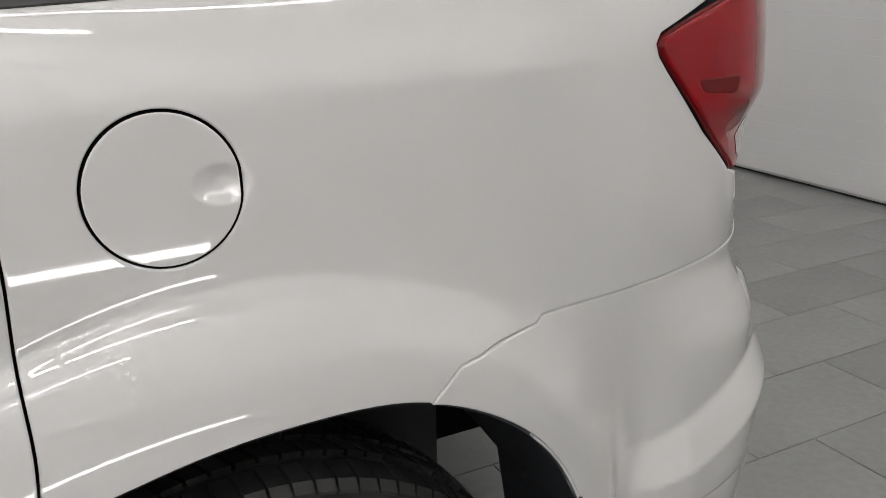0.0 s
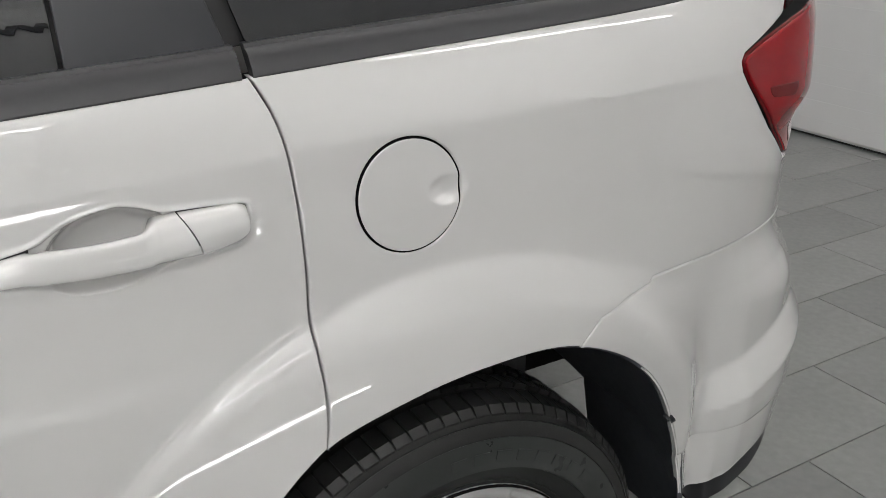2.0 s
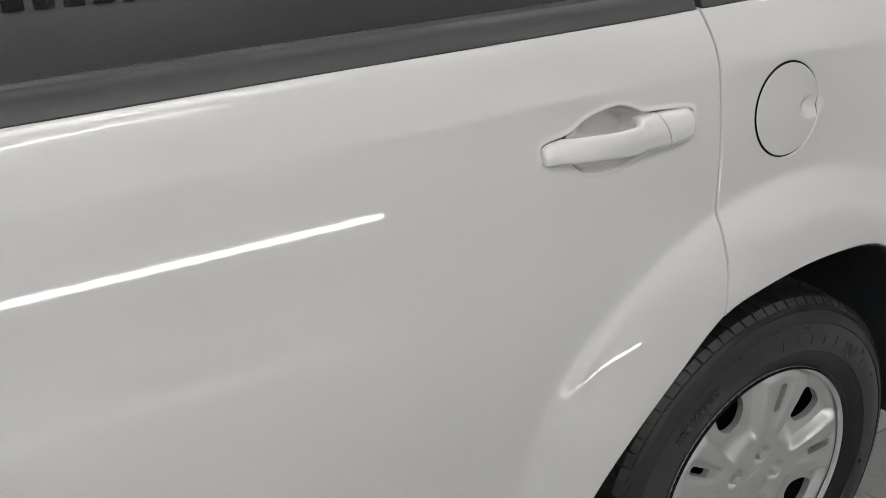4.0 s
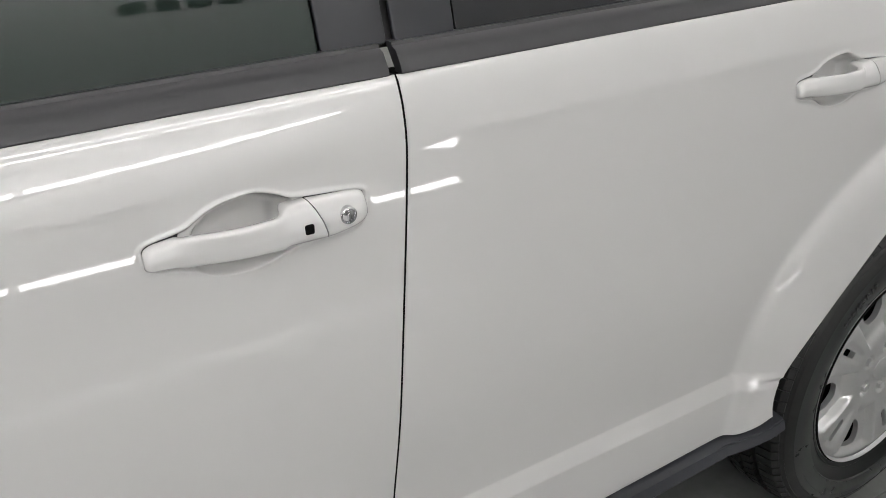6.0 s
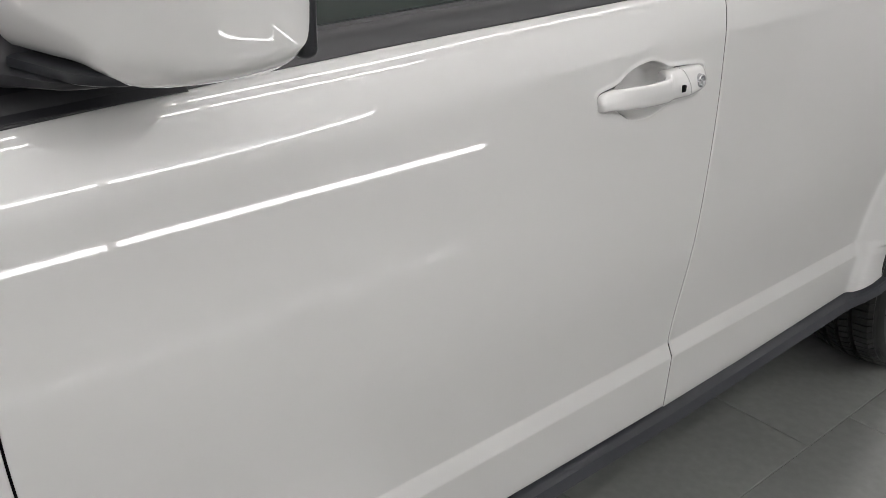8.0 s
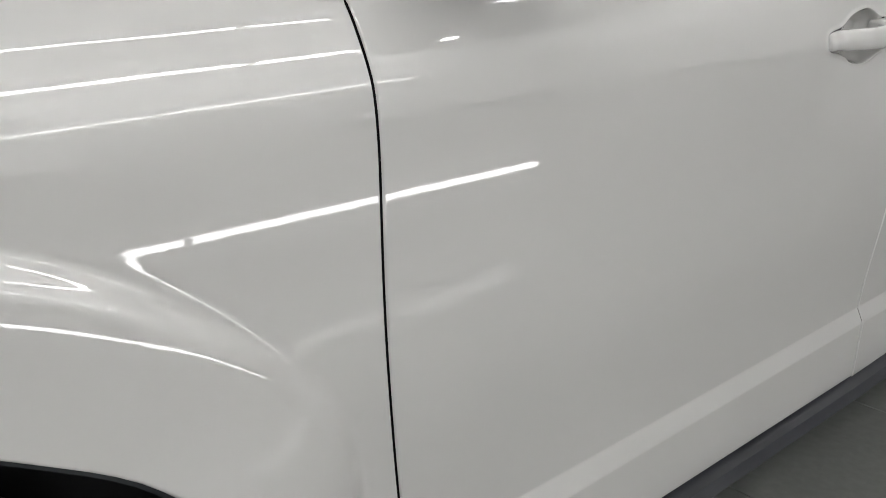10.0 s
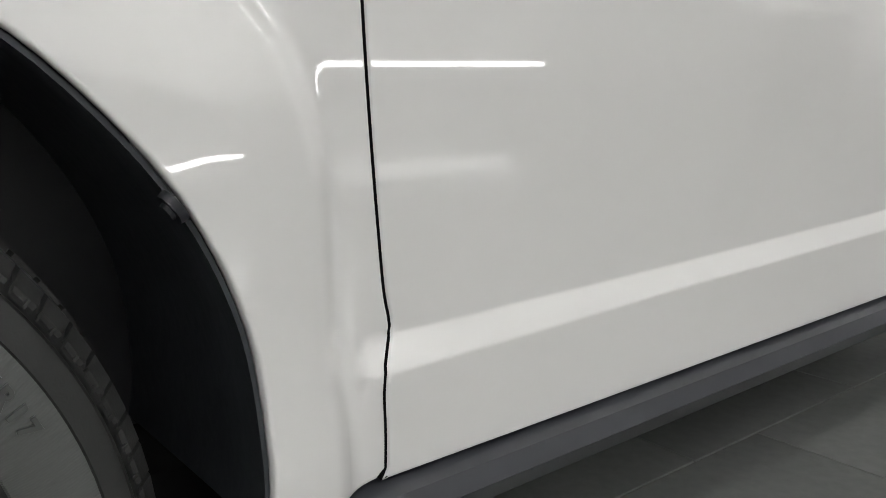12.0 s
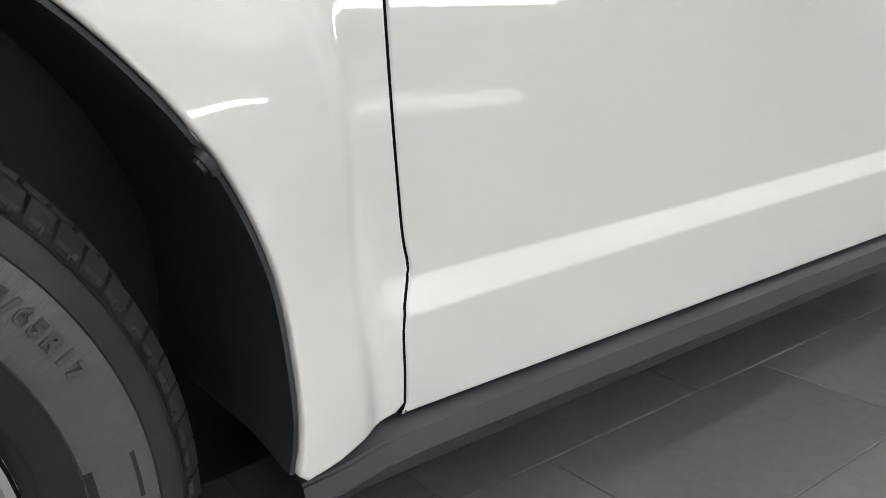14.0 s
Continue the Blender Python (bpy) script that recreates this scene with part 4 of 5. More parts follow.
def handle(parent, k, locked):
    """A pull handle over one of the hand pockets."""
    hx, hz = POCKETS_AT[k]
    x0, z0 = hx - 0.1075, hz - 0.017
    ground = float(side(x0 - 0.012, z0 + 0.014))
    rows = []
    for t in np.r_[0, 0.005, 0.013, 0.025, 0.04, 0.06, 0.08, np.linspace(0.11, 1, 44)]:
        x = x0 + 0.185 * t
        end = math.sqrt(max(0.0, 1 - max(0.0, 1 - t / 0.045) ** 2))
        low = float(np.interp(t, [0, 0.3, 0.6, 1.0], [-0.001, -0.001, -0.002, -0.002]))
        high = float(np.interp(t, [0, 0.06, 0.25, 0.6, 0.74, 0.79, 0.84, 1.0], [0.0235, 0.0275, 0.0315, 0.0320, 0.0335, 0.0375, 0.0415, 0.0435]))
        mid = (low + high) / 2
        low, high = mid + (low - mid) * (0.70 + 0.30 * end), mid + (high - mid) * (0.70 + 0.30 * end)
        lift = 0.004 + 0.013 * float(smooth01(t / 0.55)) - 0.002 * float(smooth01((t - 0.7) / 0.3))
        thick = 0.0075 + 0.010 * float(smooth01((0.22 - t) / 0.08)) + 0.012 * float(smooth01((t - 0.76) / 0.06))
        y = ground - lift - 0.0085 + thick + 0.006 * (1 - end)
        rows.append(bar_section(x, y, z0 + low, z0 + high, thick, -0.018 * float(smooth01((t - 0.8) / 0.2))))
    part("door_handle", closed_loft(rows), PAINT, parent, "white painted pull handle")
    rows = []
    for t in np.r_[np.linspace(0, 0.6, 6), 0.68, 0.76, 0.83, 0.89, 0.94, 0.98, 1.0]:
        x = x0 + 0.1866 + 0.064 * t
        roll = math.sqrt(max(0.0, 1 - max(0.0, (t - 0.70) / 0.30) ** 2))
        low, high = -0.002 + 0.006 * t * t, 0.0435 - 0.0015 * t
        mid, half = (low + high) / 2, (high - low) / 2 * (0.62 + 0.38 * roll)
        front = -0.0235 + 0.009 * t + 0.008 * (1 - roll)
        rows.append(bar_section(x, ground + front + 0.0195, z0 + mid - half, z0 + mid + half, 0.0195, -0.018 * (1 - float(smooth01(t / 0.8)))))
    part("handle_cap", closed_loft(rows), PAINT, parent, "white handle end cap")
    # thin black plates that draw the shaded gap between the handle's feet and the door
    for a, b in ((-0.2, -0.070), (0.062, 0.2)):
        out = [(hx + p[0] * 0.985, hz + p[1] * (0.95 if p[1] > 0 else 0.75)) for p in RECESS if a < p[0] < b]
        part("gasket", skin("gasket", out, SEAL, step=(0.006, 0.005), gap=0.0004, lip=0.0006, depth=0.006, shape=lambda x, z: side(x, z) - 0.0008), SEAL, parent)
    if locked:
        x, y, zc = x0 + 0.220, ground - 0.0195, z0 + 0.0210
        bm = lathe([(0.0, 0.0015), (0.0066, 0.0010), (0.0082, -0.0022), (0.0100, -0.0012), (0.0106, 0.012)], (x, y, zc), 32)
        box(bm, (x - 0.0012, y - 0.0026, zc - 0.0055), (x + 0.0012, y + 0.002, zc + 0.0055), 0.0006)
        part("lock_cylinder", bm, CHROME, parent, "chrome key lock")
        bm = boxed((x0 + 0.1655, ground - 0.0252, z0 + 0.0100), (x0 + 0.1770, ground - 0.014, z0 + 0.0215), 0.0024)
        part("entry_button", bm, CORE, parent, "small black entry button")


handle(front_door, 0, True)
handle(rear_door, 1, False)


# black corner trim at the mirror and the mirror itself
def sail_y(x, z):
    return side(x, np.minimum(z, 1.115)) - 0.005 + 0.62 * np.maximum(z - 1.115, 0)


part("corner_trim", skin("corner_trim", [(-2.3390, 1.0775)] + SAIL[1:-1] + [(-2.362, 1.142), (-2.347, 1.158), (-2.343, 1.175), (-2.3395, 1.20), (-2.3372, 1.20)], BLACK_TRIM, gap=0.001, lip=0.0025, step=(0.006, 0.006), depth=0.012, dark=False, shape=sail_y), BLACK_TRIM, car, "black plastic fender corner trim")
part("mirror_base", skin("mirror_base", [(-2.336, 1.079), (-2.10, edge_z(-2.10) - 0.029), (-2.10, edge_z(-2.10)), (-2.14, edge_z(-2.14)), (-2.20, 1.19), (-2.26, 1.26), (-2.334, 1.20)], BLACK_TRIM, gap=0.001, lip=0.002, step=(0.01, 0.01), shape=sail_y), BLACK_TRIM, front_door, "black plastic mirror base")


part("pillar_foot", skin("pillar_foot", [(-2.3475, 1.163), (-2.366, 1.146), (-2.45, 1.155), (-2.45, 1.19), (-2.38, 1.27), (-2.3425, 1.27), (-2.343, 1.20)], PAINT, step=(0.02, 0.02), depth=0.02, dark=False, shape=lambda x, z: sail_y(x, z) + 0.001), PAINT, car, "white foot of the windscreen pillar")


def mirror_shell():
    """White shell, arm and glass of the door mirror."""
    shell = tagged(new("door_mirror"), "white door mirror with a black arm")
    shell.parent = front_door
    rows = []
    n = 26
    for k in range(n + 1):
        t = k / n
        y = 0.055 - 0.230 * t
        r = math.sqrt(max(0.0, 1 - max(0.0, (t - 0.72) / 0.28) ** 2)) * 0.75 + 0.25
        zl = float(np.interp(t, [0, 0.36, 0.44, 0.52, 0.62, 0.8, 1.0], [1.144, 1.144, 1.142, 1.138, 1.135, 1.142, 1.150])) + 0.03 * (1 - r)
        zh = 1.345 - 0.02 * (1 - t) - 0.05 * (1 - r)
        xf = -2.270 + 0.055 * t + 0.03 * t ** 3 + 0.07 * (1 - r)
        xb = -2.098 - 0.012 * (1 - t)
        ring = []
        m = 28
        for j in range(m):
            a = math.tau * j / m
            ca, sa = math.cos(a), math.sin(a)
            px = (xf + xb) / 2 + (xb - xf) / 2 * math.copysign(abs(ca) ** 0.42, ca)
            pz = (zl + zh) / 2 + (zh - zl) / 2 * math.copysign(abs(sa) ** 0.42, sa)
            ring.append((px, y, pz))
        rows.append(ring)
    bm = strip(rows, closed=True)
    bm.verts.ensure_lookup_table()
    m = 28
    bm.faces.new(bm.verts[0:m])
    bm.faces.new(bm.verts[m * n:m * n + m])
    part("mirror_cap", bm, PAINT, shell, "white painted mirror cap")
    part("mirror_rim", boxed((-2.103, -0.168, 1.160), (-2.084, 0.026, 1.336), 0.008, 3), BLACK_TRIM, shell, "black rim round the mirror glass")
    part("mirror_glass", boxed((-2.085, -0.158, 1.170), (-2.081, 0.016, 1.326), 0.001), CHROME, shell, "mirror glass")
    rows = []
    for t in np.linspace(0, 1, 22):
        y = 0.105 - 0.150 * t
        end = math.sqrt(max(0.0, 1 - max(0.0, (t - 0.80) / 0.20) ** 2))
        zl = 1.108 + 0.020 * t
        zh = 1.186 - 0.050 * float(smooth01((t - 0.28) / 0.07))
        xf = -2.322 + 0.050 * float(smooth01(t / 0.45)) + 0.05 * max(0.0, t - 0.35) + 0.05 * (1 - end)
        mid = (zl + zh) / 2
        ring = []
        for q in oval(0.0, 0.0, mid + (zl - mid) * (0.3 + 0.7 * end), mid + (zh - mid) * (0.3 + 0.7 * end), 1.0, 0.6):
            ring.append(((xf - 2.165) / 2 + q[1] * (-2.165 - xf) / 2, y, q[2]))
        rows.append(ring)
    bm = closed_loft(rows)
    trim = []
    for t in np.linspace(0, 1, 16):
        y = 0.050 - 0.122 * t
        end = math.sqrt(max(0.0, 1 - max(0.0, (t - 0.72) / 0.28) ** 2))
        ring = []
        for q in oval(0.0, 0.0, 1.133, 1.139 + (0.002 + 0.006 * end), 1.0, 0.4):
            xf, xb = -2.264 + 0.03 * t + 0.05 * (1 - end), -2.10
            ring.append(((xf + xb) / 2 + q[1] * (xb - xf) / 2, y, q[2]))
        trim.append(ring)
    part("mirror_trim", closed_loft(trim), GLOSS_BLACK, shell, "black trim under the mirror cap")
    part("mirror_arm", bm, BLACK_TRIM, shell, "black plastic mirror arm")


mirror_shell()

# tail lamp
LAMP_OUT = TAIL + [(0.765, 0.955), (0.79, 1.00), (0.84, 1.04), (0.94, 1.06), (0.965, 1.12), (0.94, 1.18), (0.82, 1.200), (0.73, 1.195)]


def lamp_shape(x, z):
    bulge = smooth01((x - 0.55) / 0.2) * smooth01((z - 0.99) / 0.07)
    return side(x, z) - 0.003 - 0.030 * bulge


tail_lamp = tagged(new("tail_lamp"), "red tail lamp with a dark edge and a clear lower lens")
tail_lamp.parent = car
part("lens", skin("lens", LAMP_OUT, LAMP_RED, step=(0.008, 0.008), gap=0.006, lip=0.004, shape=lamp_shape, depth=0.03), LAMP_RED, tail_lamp, "glossy red lens")
part("lens_edge", skin("lens_edge", LAMP_OUT, LAMP_DEEP, step=(0.008, 0.008), gap=0.0022, lip=0.004, depth=0.03, shape=lambda x, z: lamp_shape(x, z) + 0.0035), LAMP_DEEP, tail_lamp, "dark lamp edge")
part("inner_chamber", skin("inner_chamber", rounded([(0.600, 1.082), (0.690, 1.080), (0.680, 1.056), (0.612, 1.062)], 0.01), LAMP_DEEP, step=(0.01, 0.01), gap=0.001, lip=0.002, depth=0.003, shape=lambda x, z: lamp_shape(x, z) - 0.0012), LAMP_DEEP, tail_lamp, "dark chamber behind the lens")
part("reversing_lens", skin("reversing_lens", rounded([(0.725, 0.990), (0.765, 1.015), (0.782, 1.000), (0.760, 0.962), (0.742, 0.958)], 0.005), LAMP_CLEAR, step=(0.005, 0.005), gap=0.0005, lip=0.001, depth=0.003, shape=lambda x, z: lamp_shape(x, z) - 0.0015), LAMP_CLEAR, tail_lamp, "clear ribbed lower lens")


# wheel arch liners
def liner(name, arch, axle, deep, a0, a1):
    """A black shell inside the arch, following its edge inward."""
    p = np.array(arch)
    rows = []
    for x, z in p:
        d = np.array([x - axle[0], z - axle[1]])
        r = np.hypot(*d)
        a = math.degrees(math.atan2(d[1], d[0]))
        w = deep if a0 <= a <= a1 else 0.22 + 0.42 * float(smooth01((a - 17) / 16))
        u = d / r
        y = float(side(x, z))
        pts = [(x, y + 0.009, z)]
        for q, (off, dy) in enumerate(((0.000, 0.020), (0.004, 0.045), (0.010, 0.10), (0.012, w))):
            pts.append((axle[0] + u[0] * (r + off), y + dy, axle[1] + u[1] * (r + off)))
        rows.append(pts)
    return part(name, solid(strip(rows), 0.004), LINER, car, "black felt-like wheel arch liner")


liner("arch_liner", ARCH_R, REAR_AXLE, 0.64, 95, 200)
liner("arch_liner", ARCH_F, FRONT_AXLE, 0.40, -20, 200)


part("inner_wing", boxed((-3.36, 0.30, 0.30), (-2.42, 0.32, 0.95)), BLACK_TRIM, car)
# added black blocker: keeps the pale hollow body from showing past the tyre
part("inner_wing", boxed((-0.40, 0.63, 0.46), (0.46, 0.66, 1.0)), BLACK_TRIM, car)
part("inner_wing", boxed((-0.46, 0.40, 0.40), (0.40, 0.42, 0.95)), BLACK_TRIM, car)


def push_pin(x, z, axle):
    d = np.array([axle[0] - x, axle[1] - z])
    d = d / np.hypot(*d)
    y = float(side(x, z)) + 0.008
    bm = bmesh.new()
    turn = Vector((d[0], 0, d[1])).to_track_quat("Z", "Y").to_matrix().to_4x4()
    for r1, r2, dep, off in ((0.013, 0.0115, 0.006, 0.000), (0.007, 0.006, 0.004, 0.004)):
        bmesh.ops.create_cone(bm, cap_ends=True, segments=20, radius1=r1, radius2=r2, depth=dep, matrix=Matrix.Translation((x + d[0] * off, y, z + d[1] * off)) @ turn)
    part("push_pin", bm, GLOSS_BLACK, car, "black plastic push pin")


# the lower end of the rear liner hangs below the bumper as a rounded flap
flap = rounded([(0.012, 0.56), (0.012, 0.375), (0.030, 0.338), (0.20, 0.338), (0.25, 0.37), (0.26, 0.56)], 0.03, 6)
bm = bmesh.new()
front, rear = [[bm.verts.new((x + 0.25 * (0.46 - z) * (z > 0.46), y, z)) for y, z in flap] for x in (0.447, 0.459)]
bm.faces.new(front)
bm.faces.new(rear[::-1])
for i in range(len(flap)):
    j = (i + 1) % len(flap)
    bm.faces.new((front[j], front[i], rear[i], rear[j]))
part("liner_flap", bm, LINER, car, "black lower end of the rear arch liner")

push_pin(-2.505, 0.615, FRONT_AXLE)
push_pin(0.393, 0.590, REAR_AXLE)

# painted return of the bumper behind the rear wheel
back = [p for p in ARCH_R if p[0] > 0.30]
rows = [[(x, float(side(x, z)) + dy, z) for dy in (0.001, 0.012, 0.026)] for x, z in back]
part("arch_return", solid(strip(rows), 0.003), PAINT, car)


# ---- wheels ----
def flat_plate(outline, holes, y_of, thick, step):
    """A plate in x and z with holes, dished by y_of, with real edges."""
    from mathutils import geometry
    loops = [resample(outline, 0.006)] + [resample(h, 0.004) for h in holes]
    main = loops[0]
    g = [(0.0, 0.0)]
    for r in np.arange(0.010, main[:, 0].max(), step):
        n = 360 if r > 0.10 else 180 if r > 0.04 else 60
        g += [(r * math.cos(math.tau * k / n), r * math.sin(math.tau * k / n)) for k in range(n)]
    g = np.array(g)
    g = g[inside(g, main)]
    for k, p in enumerate(loops):
        if k:
            g = g[~inside(g, p)]
        g = g[clearance(g, p) > 0.0025]
    verts, faces = [], []
    for p in loops:
        n = len(verts)
        verts += [Vector(v) for v in p]
        faces.append(list(range(n, len(verts))))
    verts += [Vector(v) for v in g]
    vo, _, fo, _, _, _ = geometry.delaunay_2d_cdt(verts, [], faces, 1, 1e-7)
    v2 = np.array([tuple(v) for v in vo])
    tri = np.array([t for t in fo if len(t) == 3])
    mid = v2[tri].mean(axis=1)
    keep = inside(mid, main)
    for p in loops[1:]:
        keep &= ~inside(mid, p)
    tri = tri[keep]
    y = y_of(v2[:, 0], v2[:, 1])
    bm = bmesh.new()
    bv = [bm.verts.new((a, b, c)) for (a, c), b in zip(v2, y)]
    for t in tri:
        bm.faces.new([bv[int(i)] for i in t])
    base = 0
    for p in loops:
        n = len(p)
        inner = [bm.verts.new((q[0], float(y_of(np.array([q[0]]), np.array([q[1]]))[0]) + thick, q[1])) for q in p]
        for i in range(n):
            j = (i + 1) % n
            bm.faces.new((bv[base + i], bv[base + j], inner[j], inner[i]))
        base += n
    return bm


LUGS = [radians(6 + 72 * k) for k in range(5)]


def cover_y(x, z):
    """Depth of the wheel cover's face: dished hub, raised spokes."""
    r = np.hypot(x, z)
    a = np.arctan2(z, x)
    y = 0.016 - 0.014 * smooth01(r / 0.20) + 0.010 * smooth01((r - 0.205) / 0.02)
    near = np.full_like(r, 9.0)
    for t in LUGS:
        near = np.minimum(near, np.abs((a - t - radians(36) + math.pi) % math.tau - math.pi))
    web = smooth01((radians(21) - near) / radians(4.5)) * smooth01((r - 0.085) / 0.04) * smooth01((0.222 - r) / 0.02)
    y = y + 0.021 * web
    rib = np.full_like(r, 9.0)
    for t in LUGS:
        rib = np.minimum(rib, np.abs((a - t + math.pi) % math.tau - math.pi))
    y = y + 0.006 * smooth01((radians(8) - rib) / radians(5)) * smooth01((r - 0.10) / 0.03) * smooth01((0.215 - r) / 0.015)
    for t in LUGS:
        d = np.hypot(x - 0.057 * math.cos(t), z - 0.057 * math.sin(t))
        y = y + 0.010 * smooth01((0.020 - d) / 0.008)
    return y - 0.004 * smooth01((0.034 - r) / 0.004)


def spoke_holes():
    out = []
    for t in LUGS:
        def at(r, a, s=t):
            return (r * math.cos(s + a), r * math.sin(s + a))
        out.append(rounded([at(0.143, -0.055), at(0.198, -0.040), at(0.198, 0.040), at(0.143, 0.055)], 0.006))
        m = radians(36)
        out.append(rounded([at(0.138, m - 0.10), at(0.168, m - 0.19), at(0.200, m - 0.16), at(0.204, m), at(0.200, m + 0.16), at(0.168, m + 0.19), at(0.138, m + 0.10)], 0.012))
    return out


def bent_text(text, radius, angle, height, y, depth=0.0012, sideways=1):
    """Raised letters round a circle in the plane of x and z, their feet toward the hub."""
    cu = bpy.data.curves.new("text", "FONT")
    cu.body, cu.size, cu.extrude, cu.space_character = text, height, depth, 1.42
    cu.offset, cu.bevel_depth, cu.bevel_resolution = 0.0004, 0.0005, 1
    ob = bpy.data.objects.new("text", cu)
    scene.collection.objects.link(ob)
    me = bpy.data.meshes.new_from_object(ob)
    bpy.data.objects.remove(ob)
    w = max(v.co.x for v in me.vertices)
    for v in me.vertices:
        a = angle - (v.co.x - w / 2) / radius
        r = radius + v.co.y
        v.co = Vector((r * math.cos(a), y - v.co.z, r * math.sin(a)))
    return me


def wheel(axle, y0, turn, parent, size_at, words, band, raised):
    """Tyre, rim, plastic cover, nuts and raised markings."""
    hub = tagged(new("wheel"), "steel wheel with silver five-spoke cover and black tyre")
    hub.parent = parent
    hub.matrix_local = Matrix.Translation((axle[0], y0, axle[1])) @ Matrix.Rotation(turn, 4, "Y")
    prof = [(0.3155, -0.0085), (0.3170, -0.0100), (0.3265, -0.0060), (0.335, 0.0000), (0.3365, -0.0012), (0.3375, 0.0016), (0.3460, 0.0100), (0.3505, 0.020), (0.3530, 0.050),
            (0.3535, 0.054), (0.3450, 0.056), (0.3450, 0.063), (0.3545, 0.065), (0.3550, 0.092), (0.3465, 0.094), (0.3465, 0.102), (0.3550, 0.104), (0.3550, 0.130), (0.3460, 0.132), (0.3460, 0.140), (0.3530, 0.142), (0.3490, 0.195), (0.336, 0.208), (0.30, 0.222), (0.25, 0.215), (0.222, 0.19)]
    tyre = part("tyre", lathe(prof, (0, 0, 0), 144), RUBBER, hub, "black all-season tyre")
    part("bead", lathe([(0.222, 0.030), (0.226, 0.010), (0.2335, 0.004), (0.240, 0.001), (0.2415, 0.002), (0.252, -0.004), (0.262, -0.0075), (0.2672, -0.0088)], (0, 0, 0), 144), BEAD, tyre, "dull black bead band")
    part("sidewall_band", lathe([(0.2670, -0.0090), (0.2685, -0.0125), (0.283, -0.0150), (0.300, -0.0135), (0.3155, -0.0085)], (0, 0, 0), 144), band, tyre, "black rubber sidewall band")
    # tread blocks: shoulder lugs and two inner rows
    bm = bmesh.new()
    n = 88
    for k in range(n):
        a = math.tau * k / n
        for lo, hi, r0, r1, half, skew in ((0.006, 0.0525, 0.338, 0.3580, 0.44, 0.06), (0.0655, 0.0915, 0.340, 0.3620, 0.42, 0.22), (0.1045, 0.1295, 0.340, 0.3620, 0.42, -0.22), (0.1425, 0.196, 0.336, 0.3600, 0.40, 0.10)):
            w = math.tau / n * half
            pts = []
            for y, da in ((lo, -skew), (hi, skew)):
                for s in (-1, 1):
                    for q, r in enumerate((r0, r1)):
                        rr = r
                        yy = y
                        if q and lo < 0.01 and y == lo:
                            rr, yy = r - 0.0125, y
                        if q and hi > 0.19 and y == hi:
                            rr = r - 0.014
                        ang = a + s * w * (0.97 if q else 1.0) + da * math.tau / n
                        pts.append(bm.verts.new((rr * math.cos(ang), yy, rr * math.sin(ang))))
            if lo < 0.01:
                y = 0.016
                extra = []
                for s in (-1, 1):
                    ang = a + s * w * 0.97 - skew * 0.6 * math.tau / n
                    extra.append(bm.verts.new(((r1 - 0.0030) * math.cos(ang), y, (r1 - 0.0030) * math.sin(ang))))
                bm.faces.new((pts[1], pts[3], extra[1], extra[0]))
                bm.faces.new((extra[0], extra[1], pts[7], pts[5]))
                bm.faces.new((pts[0], pts[1], extra[0], pts[5], pts[4]))
                bm.faces.new((pts[2], pts[6], pts[7], extra[1], pts[3]))
                bm.faces.new((pts[0], pts[2], pts[3], pts[1]))
                bm.faces.new((pts[4], pts[5], pts[7], pts[6]))
            else:
                for f in ((0, 1, 3, 2), (4, 6, 7, 5), (0, 4, 5, 1), (2, 3, 7, 6), (1, 5, 7, 3)):
                    bm.faces.new([pts[i] for i in f])
    bevelled = part("tread", bm, RUBBER, tyre, "blocky grooved tread", smooth=False)
    tagged(bevelled, kind="stuff")
    # moulded scallops on the shoulder of the newer tyre
    bm = bmesh.new()
    for k in range(n if band is RIBBED else 0):
        a = math.tau * (k + 0.05) / n
        pts = []
        for r, da in ((0.3385, -0.30), (0.3385, 0.30), (0.3455, 0.32), (0.3490, 0.20), (0.3490, -0.20), (0.3455, -0.32)):
            ang = a + da * math.tau / n
            y = float(np.interp(r, [0.336, 0.346, 0.3505], [0.0, 0.0088, 0.019])) - 0.0022
            pts.append((r * math.cos(ang), y, r * math.sin(ang)))
        o = [bm.verts.new(p) for p in pts]
        c = Vector(np.mean(pts, axis=0))
        i = [bm.verts.new(Vector(p).lerp(c, 0.28)) for p in pts]
        d = [bm.verts.new(Vector(p).lerp(c, 0.28) + Vector((0, 0.002, 0))) for p in pts]
        for q in range(6):
            s = (q + 1) % 6
            bm.faces.new((o[q], o[s], i[s], i[q]))
            bm.faces.new((i[q], i[s], d[s], d[q]))
    if bm.verts:
        tagged(part("shoulder_scallop", bm, RUBBER, tyre, smooth=False), kind="stuff")
    me = bent_text("225/65R17", 0.2905, radians(size_at), 0.0175, -0.0146)
    me.materials.append(TEXT)
    part("size_marking", me, TEXT, tyre, "raised tyre size letters")
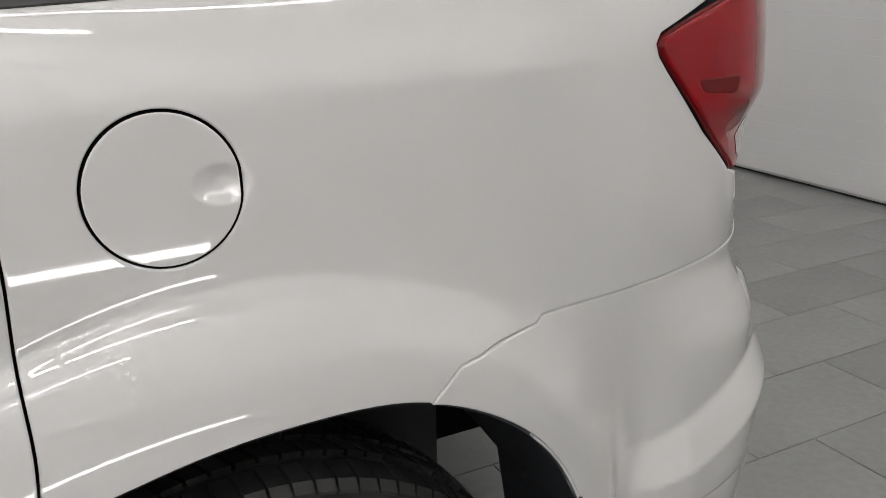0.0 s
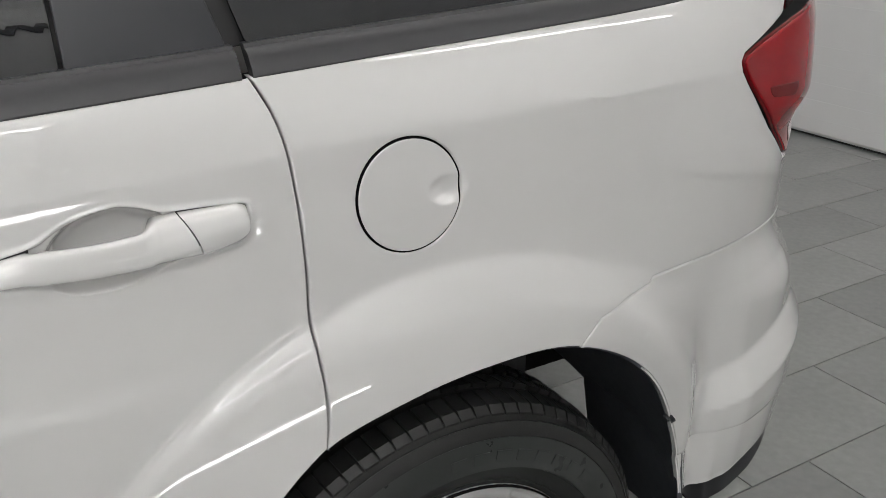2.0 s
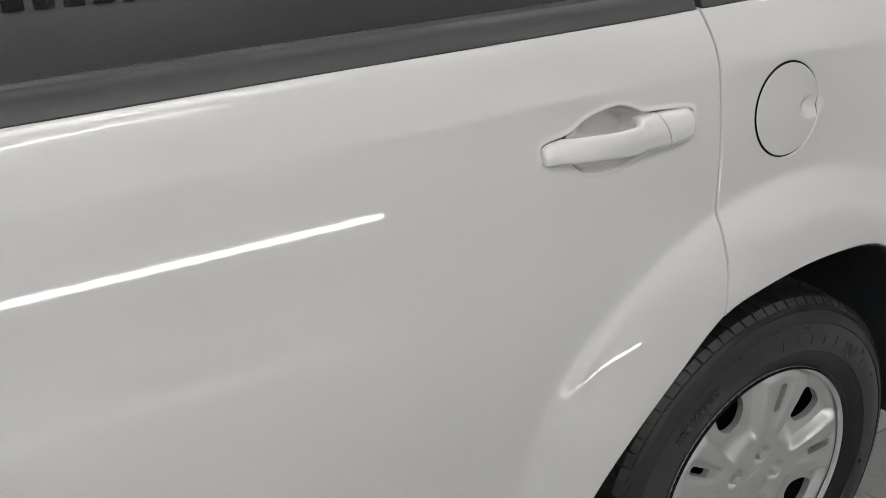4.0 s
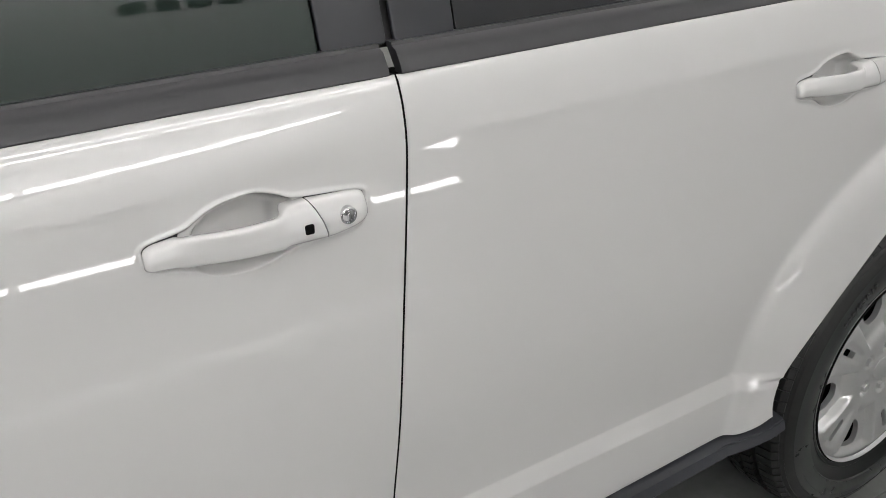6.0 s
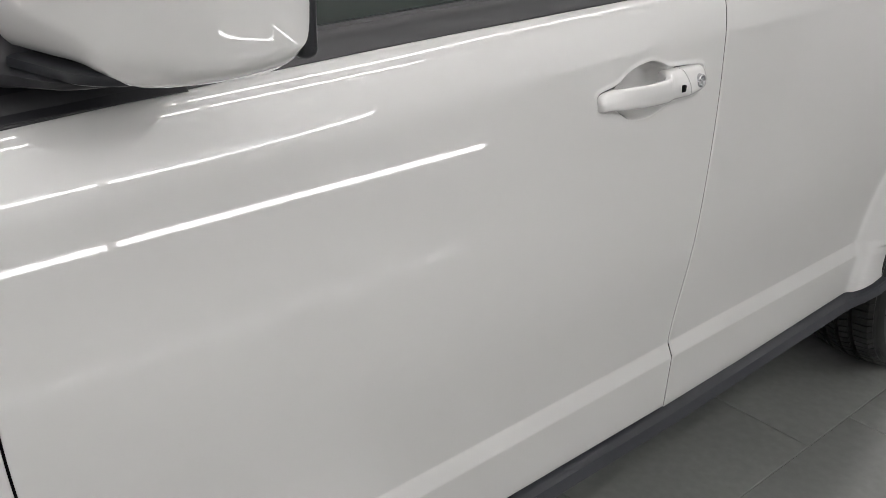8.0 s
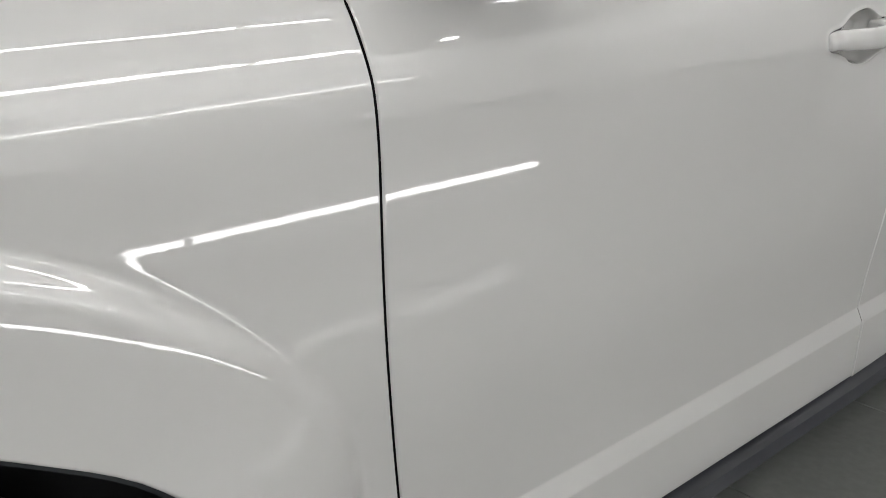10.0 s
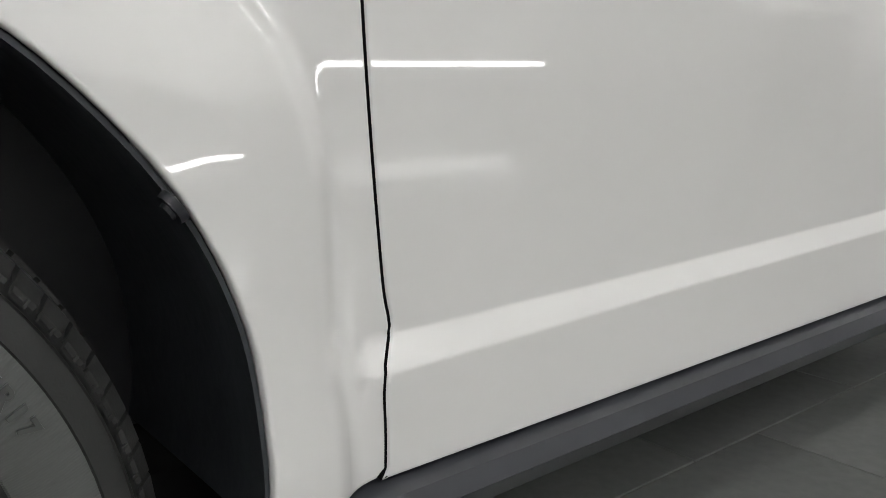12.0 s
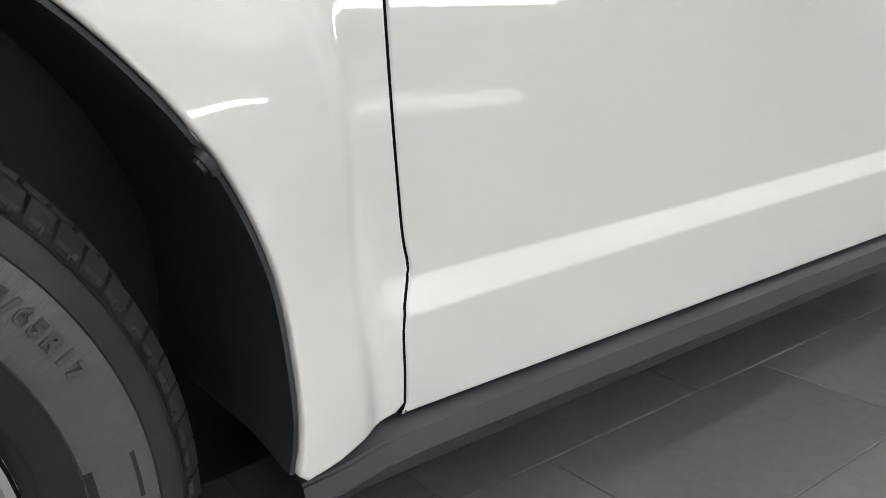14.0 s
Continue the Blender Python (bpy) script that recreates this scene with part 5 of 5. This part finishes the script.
    # other raised words as plain bars
    for start, count, r, h, wide in words:
        for k in range(count):
            a = radians(start) - k * wide * 1.25
            bm = bmesh.new()
            w = wide * 0.5 * 0.82
            ring = []
            for rr in (r - h / 2, r + h / 2):
                for s in (-1, 0, 1):
                    ang = a + s * w
                    y = float(np.interp(rr, [0.2685, 0.283, 0.300, 0.3155], [-0.0125, -0.0150, -0.0135, -0.0085]))
                    ring.append((rr * math.cos(ang), y, rr * math.sin(ang)))
            f = [bm.verts.new(Vector(p) + Vector((0, -0.0010, 0))) for p in ring]
            b = [bm.verts.new(Vector(p) + Vector((0, 0.002, 0))) for p in ring]
            bm.faces.new((f[0], f[1], f[4], f[3]))
            bm.faces.new((f[1], f[2], f[5], f[4]))
            for u, v in ((0, 1), (1, 2), (2, 5), (5, 4), (4, 3), (3, 0)):
                bm.faces.new((f[u], f[v], b[v], b[u]))
            part("raised_bar", bm, raised, tyre, smooth=False)
    rim_prof = [(0.228, 0.000), (0.231, 0.004), (0.228, 0.012), (0.219, 0.020), (0.208, 0.060), (0.20, 0.12), (0.222, 0.19)]
    part("rim", lathe(rim_prof, (0, 0, 0), 96), CORE, hub, "black steel rim")
    part("brake_disc", lathe([(0.0, 0.075), (0.15, 0.075), (0.155, 0.08), (0.155, 0.10), (0.0, 0.10)], (0, 0, 0), 48), CORE, hub)
    cover = part("wheel_cover", flat_plate(circle((0, 0), 0.226, 120), spoke_holes(), cover_y, 0.012, 0.0036), SILVER, hub, "silver plastic wheel cover")
    part("cover_edge", lathe([(0.2225, 0.009), (0.2255, 0.004), (0.2285, 0.0015), (0.2310, 0.004), (0.2315, 0.010)], (0, 0, 0), 120), SILVER, cover)
    part("centre_cap", lathe([(0.0, 0.0065), (0.020, 0.0072), (0.027, 0.0095), (0.030, 0.016)], (0, 0, 0), 40), SILVER, cover, "silver centre cap")
    for t in LUGS:
        bm = bmesh.new()
        c = Vector((0.057 * math.cos(t), 0.018, 0.057 * math.sin(t)))
        for sides, r1, r2, dep, off in ((24, 0.0125, 0.0125, 0.006, 0.004), (6, 0.0100, 0.0090, 0.012, -0.002)):
            bmesh.ops.create_cone(bm, cap_ends=True, segments=sides, radius1=r1, radius2=r2, depth=dep, matrix=Matrix.Translation(c + Vector((0, off, 0))) @ Matrix.Rotation(radians(90), 4, "X"))
        part("wheel_nut", bm, SILVER, cover, "silver wheel nut")
    return hub


wheel(REAR_AXLE, 0.008, 0.0, car, 131, ((90, 8, 0.290, 0.017, 0.100), (258, 5, 0.286, 0.034, 0.140)), RUBBER_SHINE, RUBBER_SHINE)
wheel(FRONT_AXLE, -0.004, 0.0, car, 35, ((7.5, 5, 0.286, 0.036, 0.150), (190, 8, 0.290, 0.017, 0.100)), RIBBED, LETTERS)
for ax in (REAR_AXLE, FRONT_AXLE):
    far = part("far_wheel", lathe([(0.0, 0.0), (0.22, 0.0), (0.24, -0.01), (0.30, -0.015), (0.345, 0.01), (0.361, 0.03), (0.361, 0.19), (0.33, 0.21), (0.2, 0.2)], (ax[0], WIDTH - 0.22, ax[1]), 64), RUBBER, car, "black tyre on the far side")

# ---- floor tiles, nearest ones singly ----
rng = random.Random(4)


def tile_mesh(lx, ly):
    bm = bmesh.new()
    box(bm, (-lx / 2, -ly / 2, -0.010), (lx / 2, ly / 2, 0.0), 0.0012, 1)
    me = bpy.data.meshes.new("tile")
    bm.to_mesh(me)
    bm.free()
    me.materials.append(TILE)
    return me


tile = tile_mesh(LONG - 0.0032, ROW - 0.0032)
rest_v, rest_f = [], []
for r in range(-10, 21):
    yc = -0.016 + (r + 0.5) * ROW
    shift = 1.022 - (r - 1) * LONG / 3
    for k in range(-20, 12):
        xc = (shift % LONG) + (k + 0.5) * LONG
        if not (X0 < xc < X1 + 0.3 and Y0 - 0.1 < yc < Y1 + 0.1):
            continue
        if -3.2 < xc < 3.9 and -1.0 < yc < 3.3:
            ob = new("tile", tile)
            ob.parent = floor
            ob.location = (xc, yc, rng.uniform(-0.0004, 0.0002))
        else:
            n = len(rest_v)
            a, b = LONG / 2 - 0.0016, ROW / 2 - 0.0016
            rest_v += [(xc - a, yc - b, 0), (xc + a, yc - b, 0), (xc + a, yc + b, 0), (xc - a, yc + b, 0)]
            rest_v += [(xc - a, yc - b, -0.01), (xc + a, yc - b, -0.01), (xc + a, yc + b, -0.01), (xc - a, yc + b, -0.01)]
            rest_f += [(n, n + 1, n + 2, n + 3)] + [(n + i, n + 4 + i, n + 4 + (i + 1) % 4, n + (i + 1) % 4) for i in range(4)]
me = bpy.data.meshes.new("far_tiles")
me.from_pydata(rest_v, [], rest_f)
me.materials.append(TILE)
tagged(part("far_tiles", me, TILE, floor, "dark grey floor tiles"), kind="stuff")
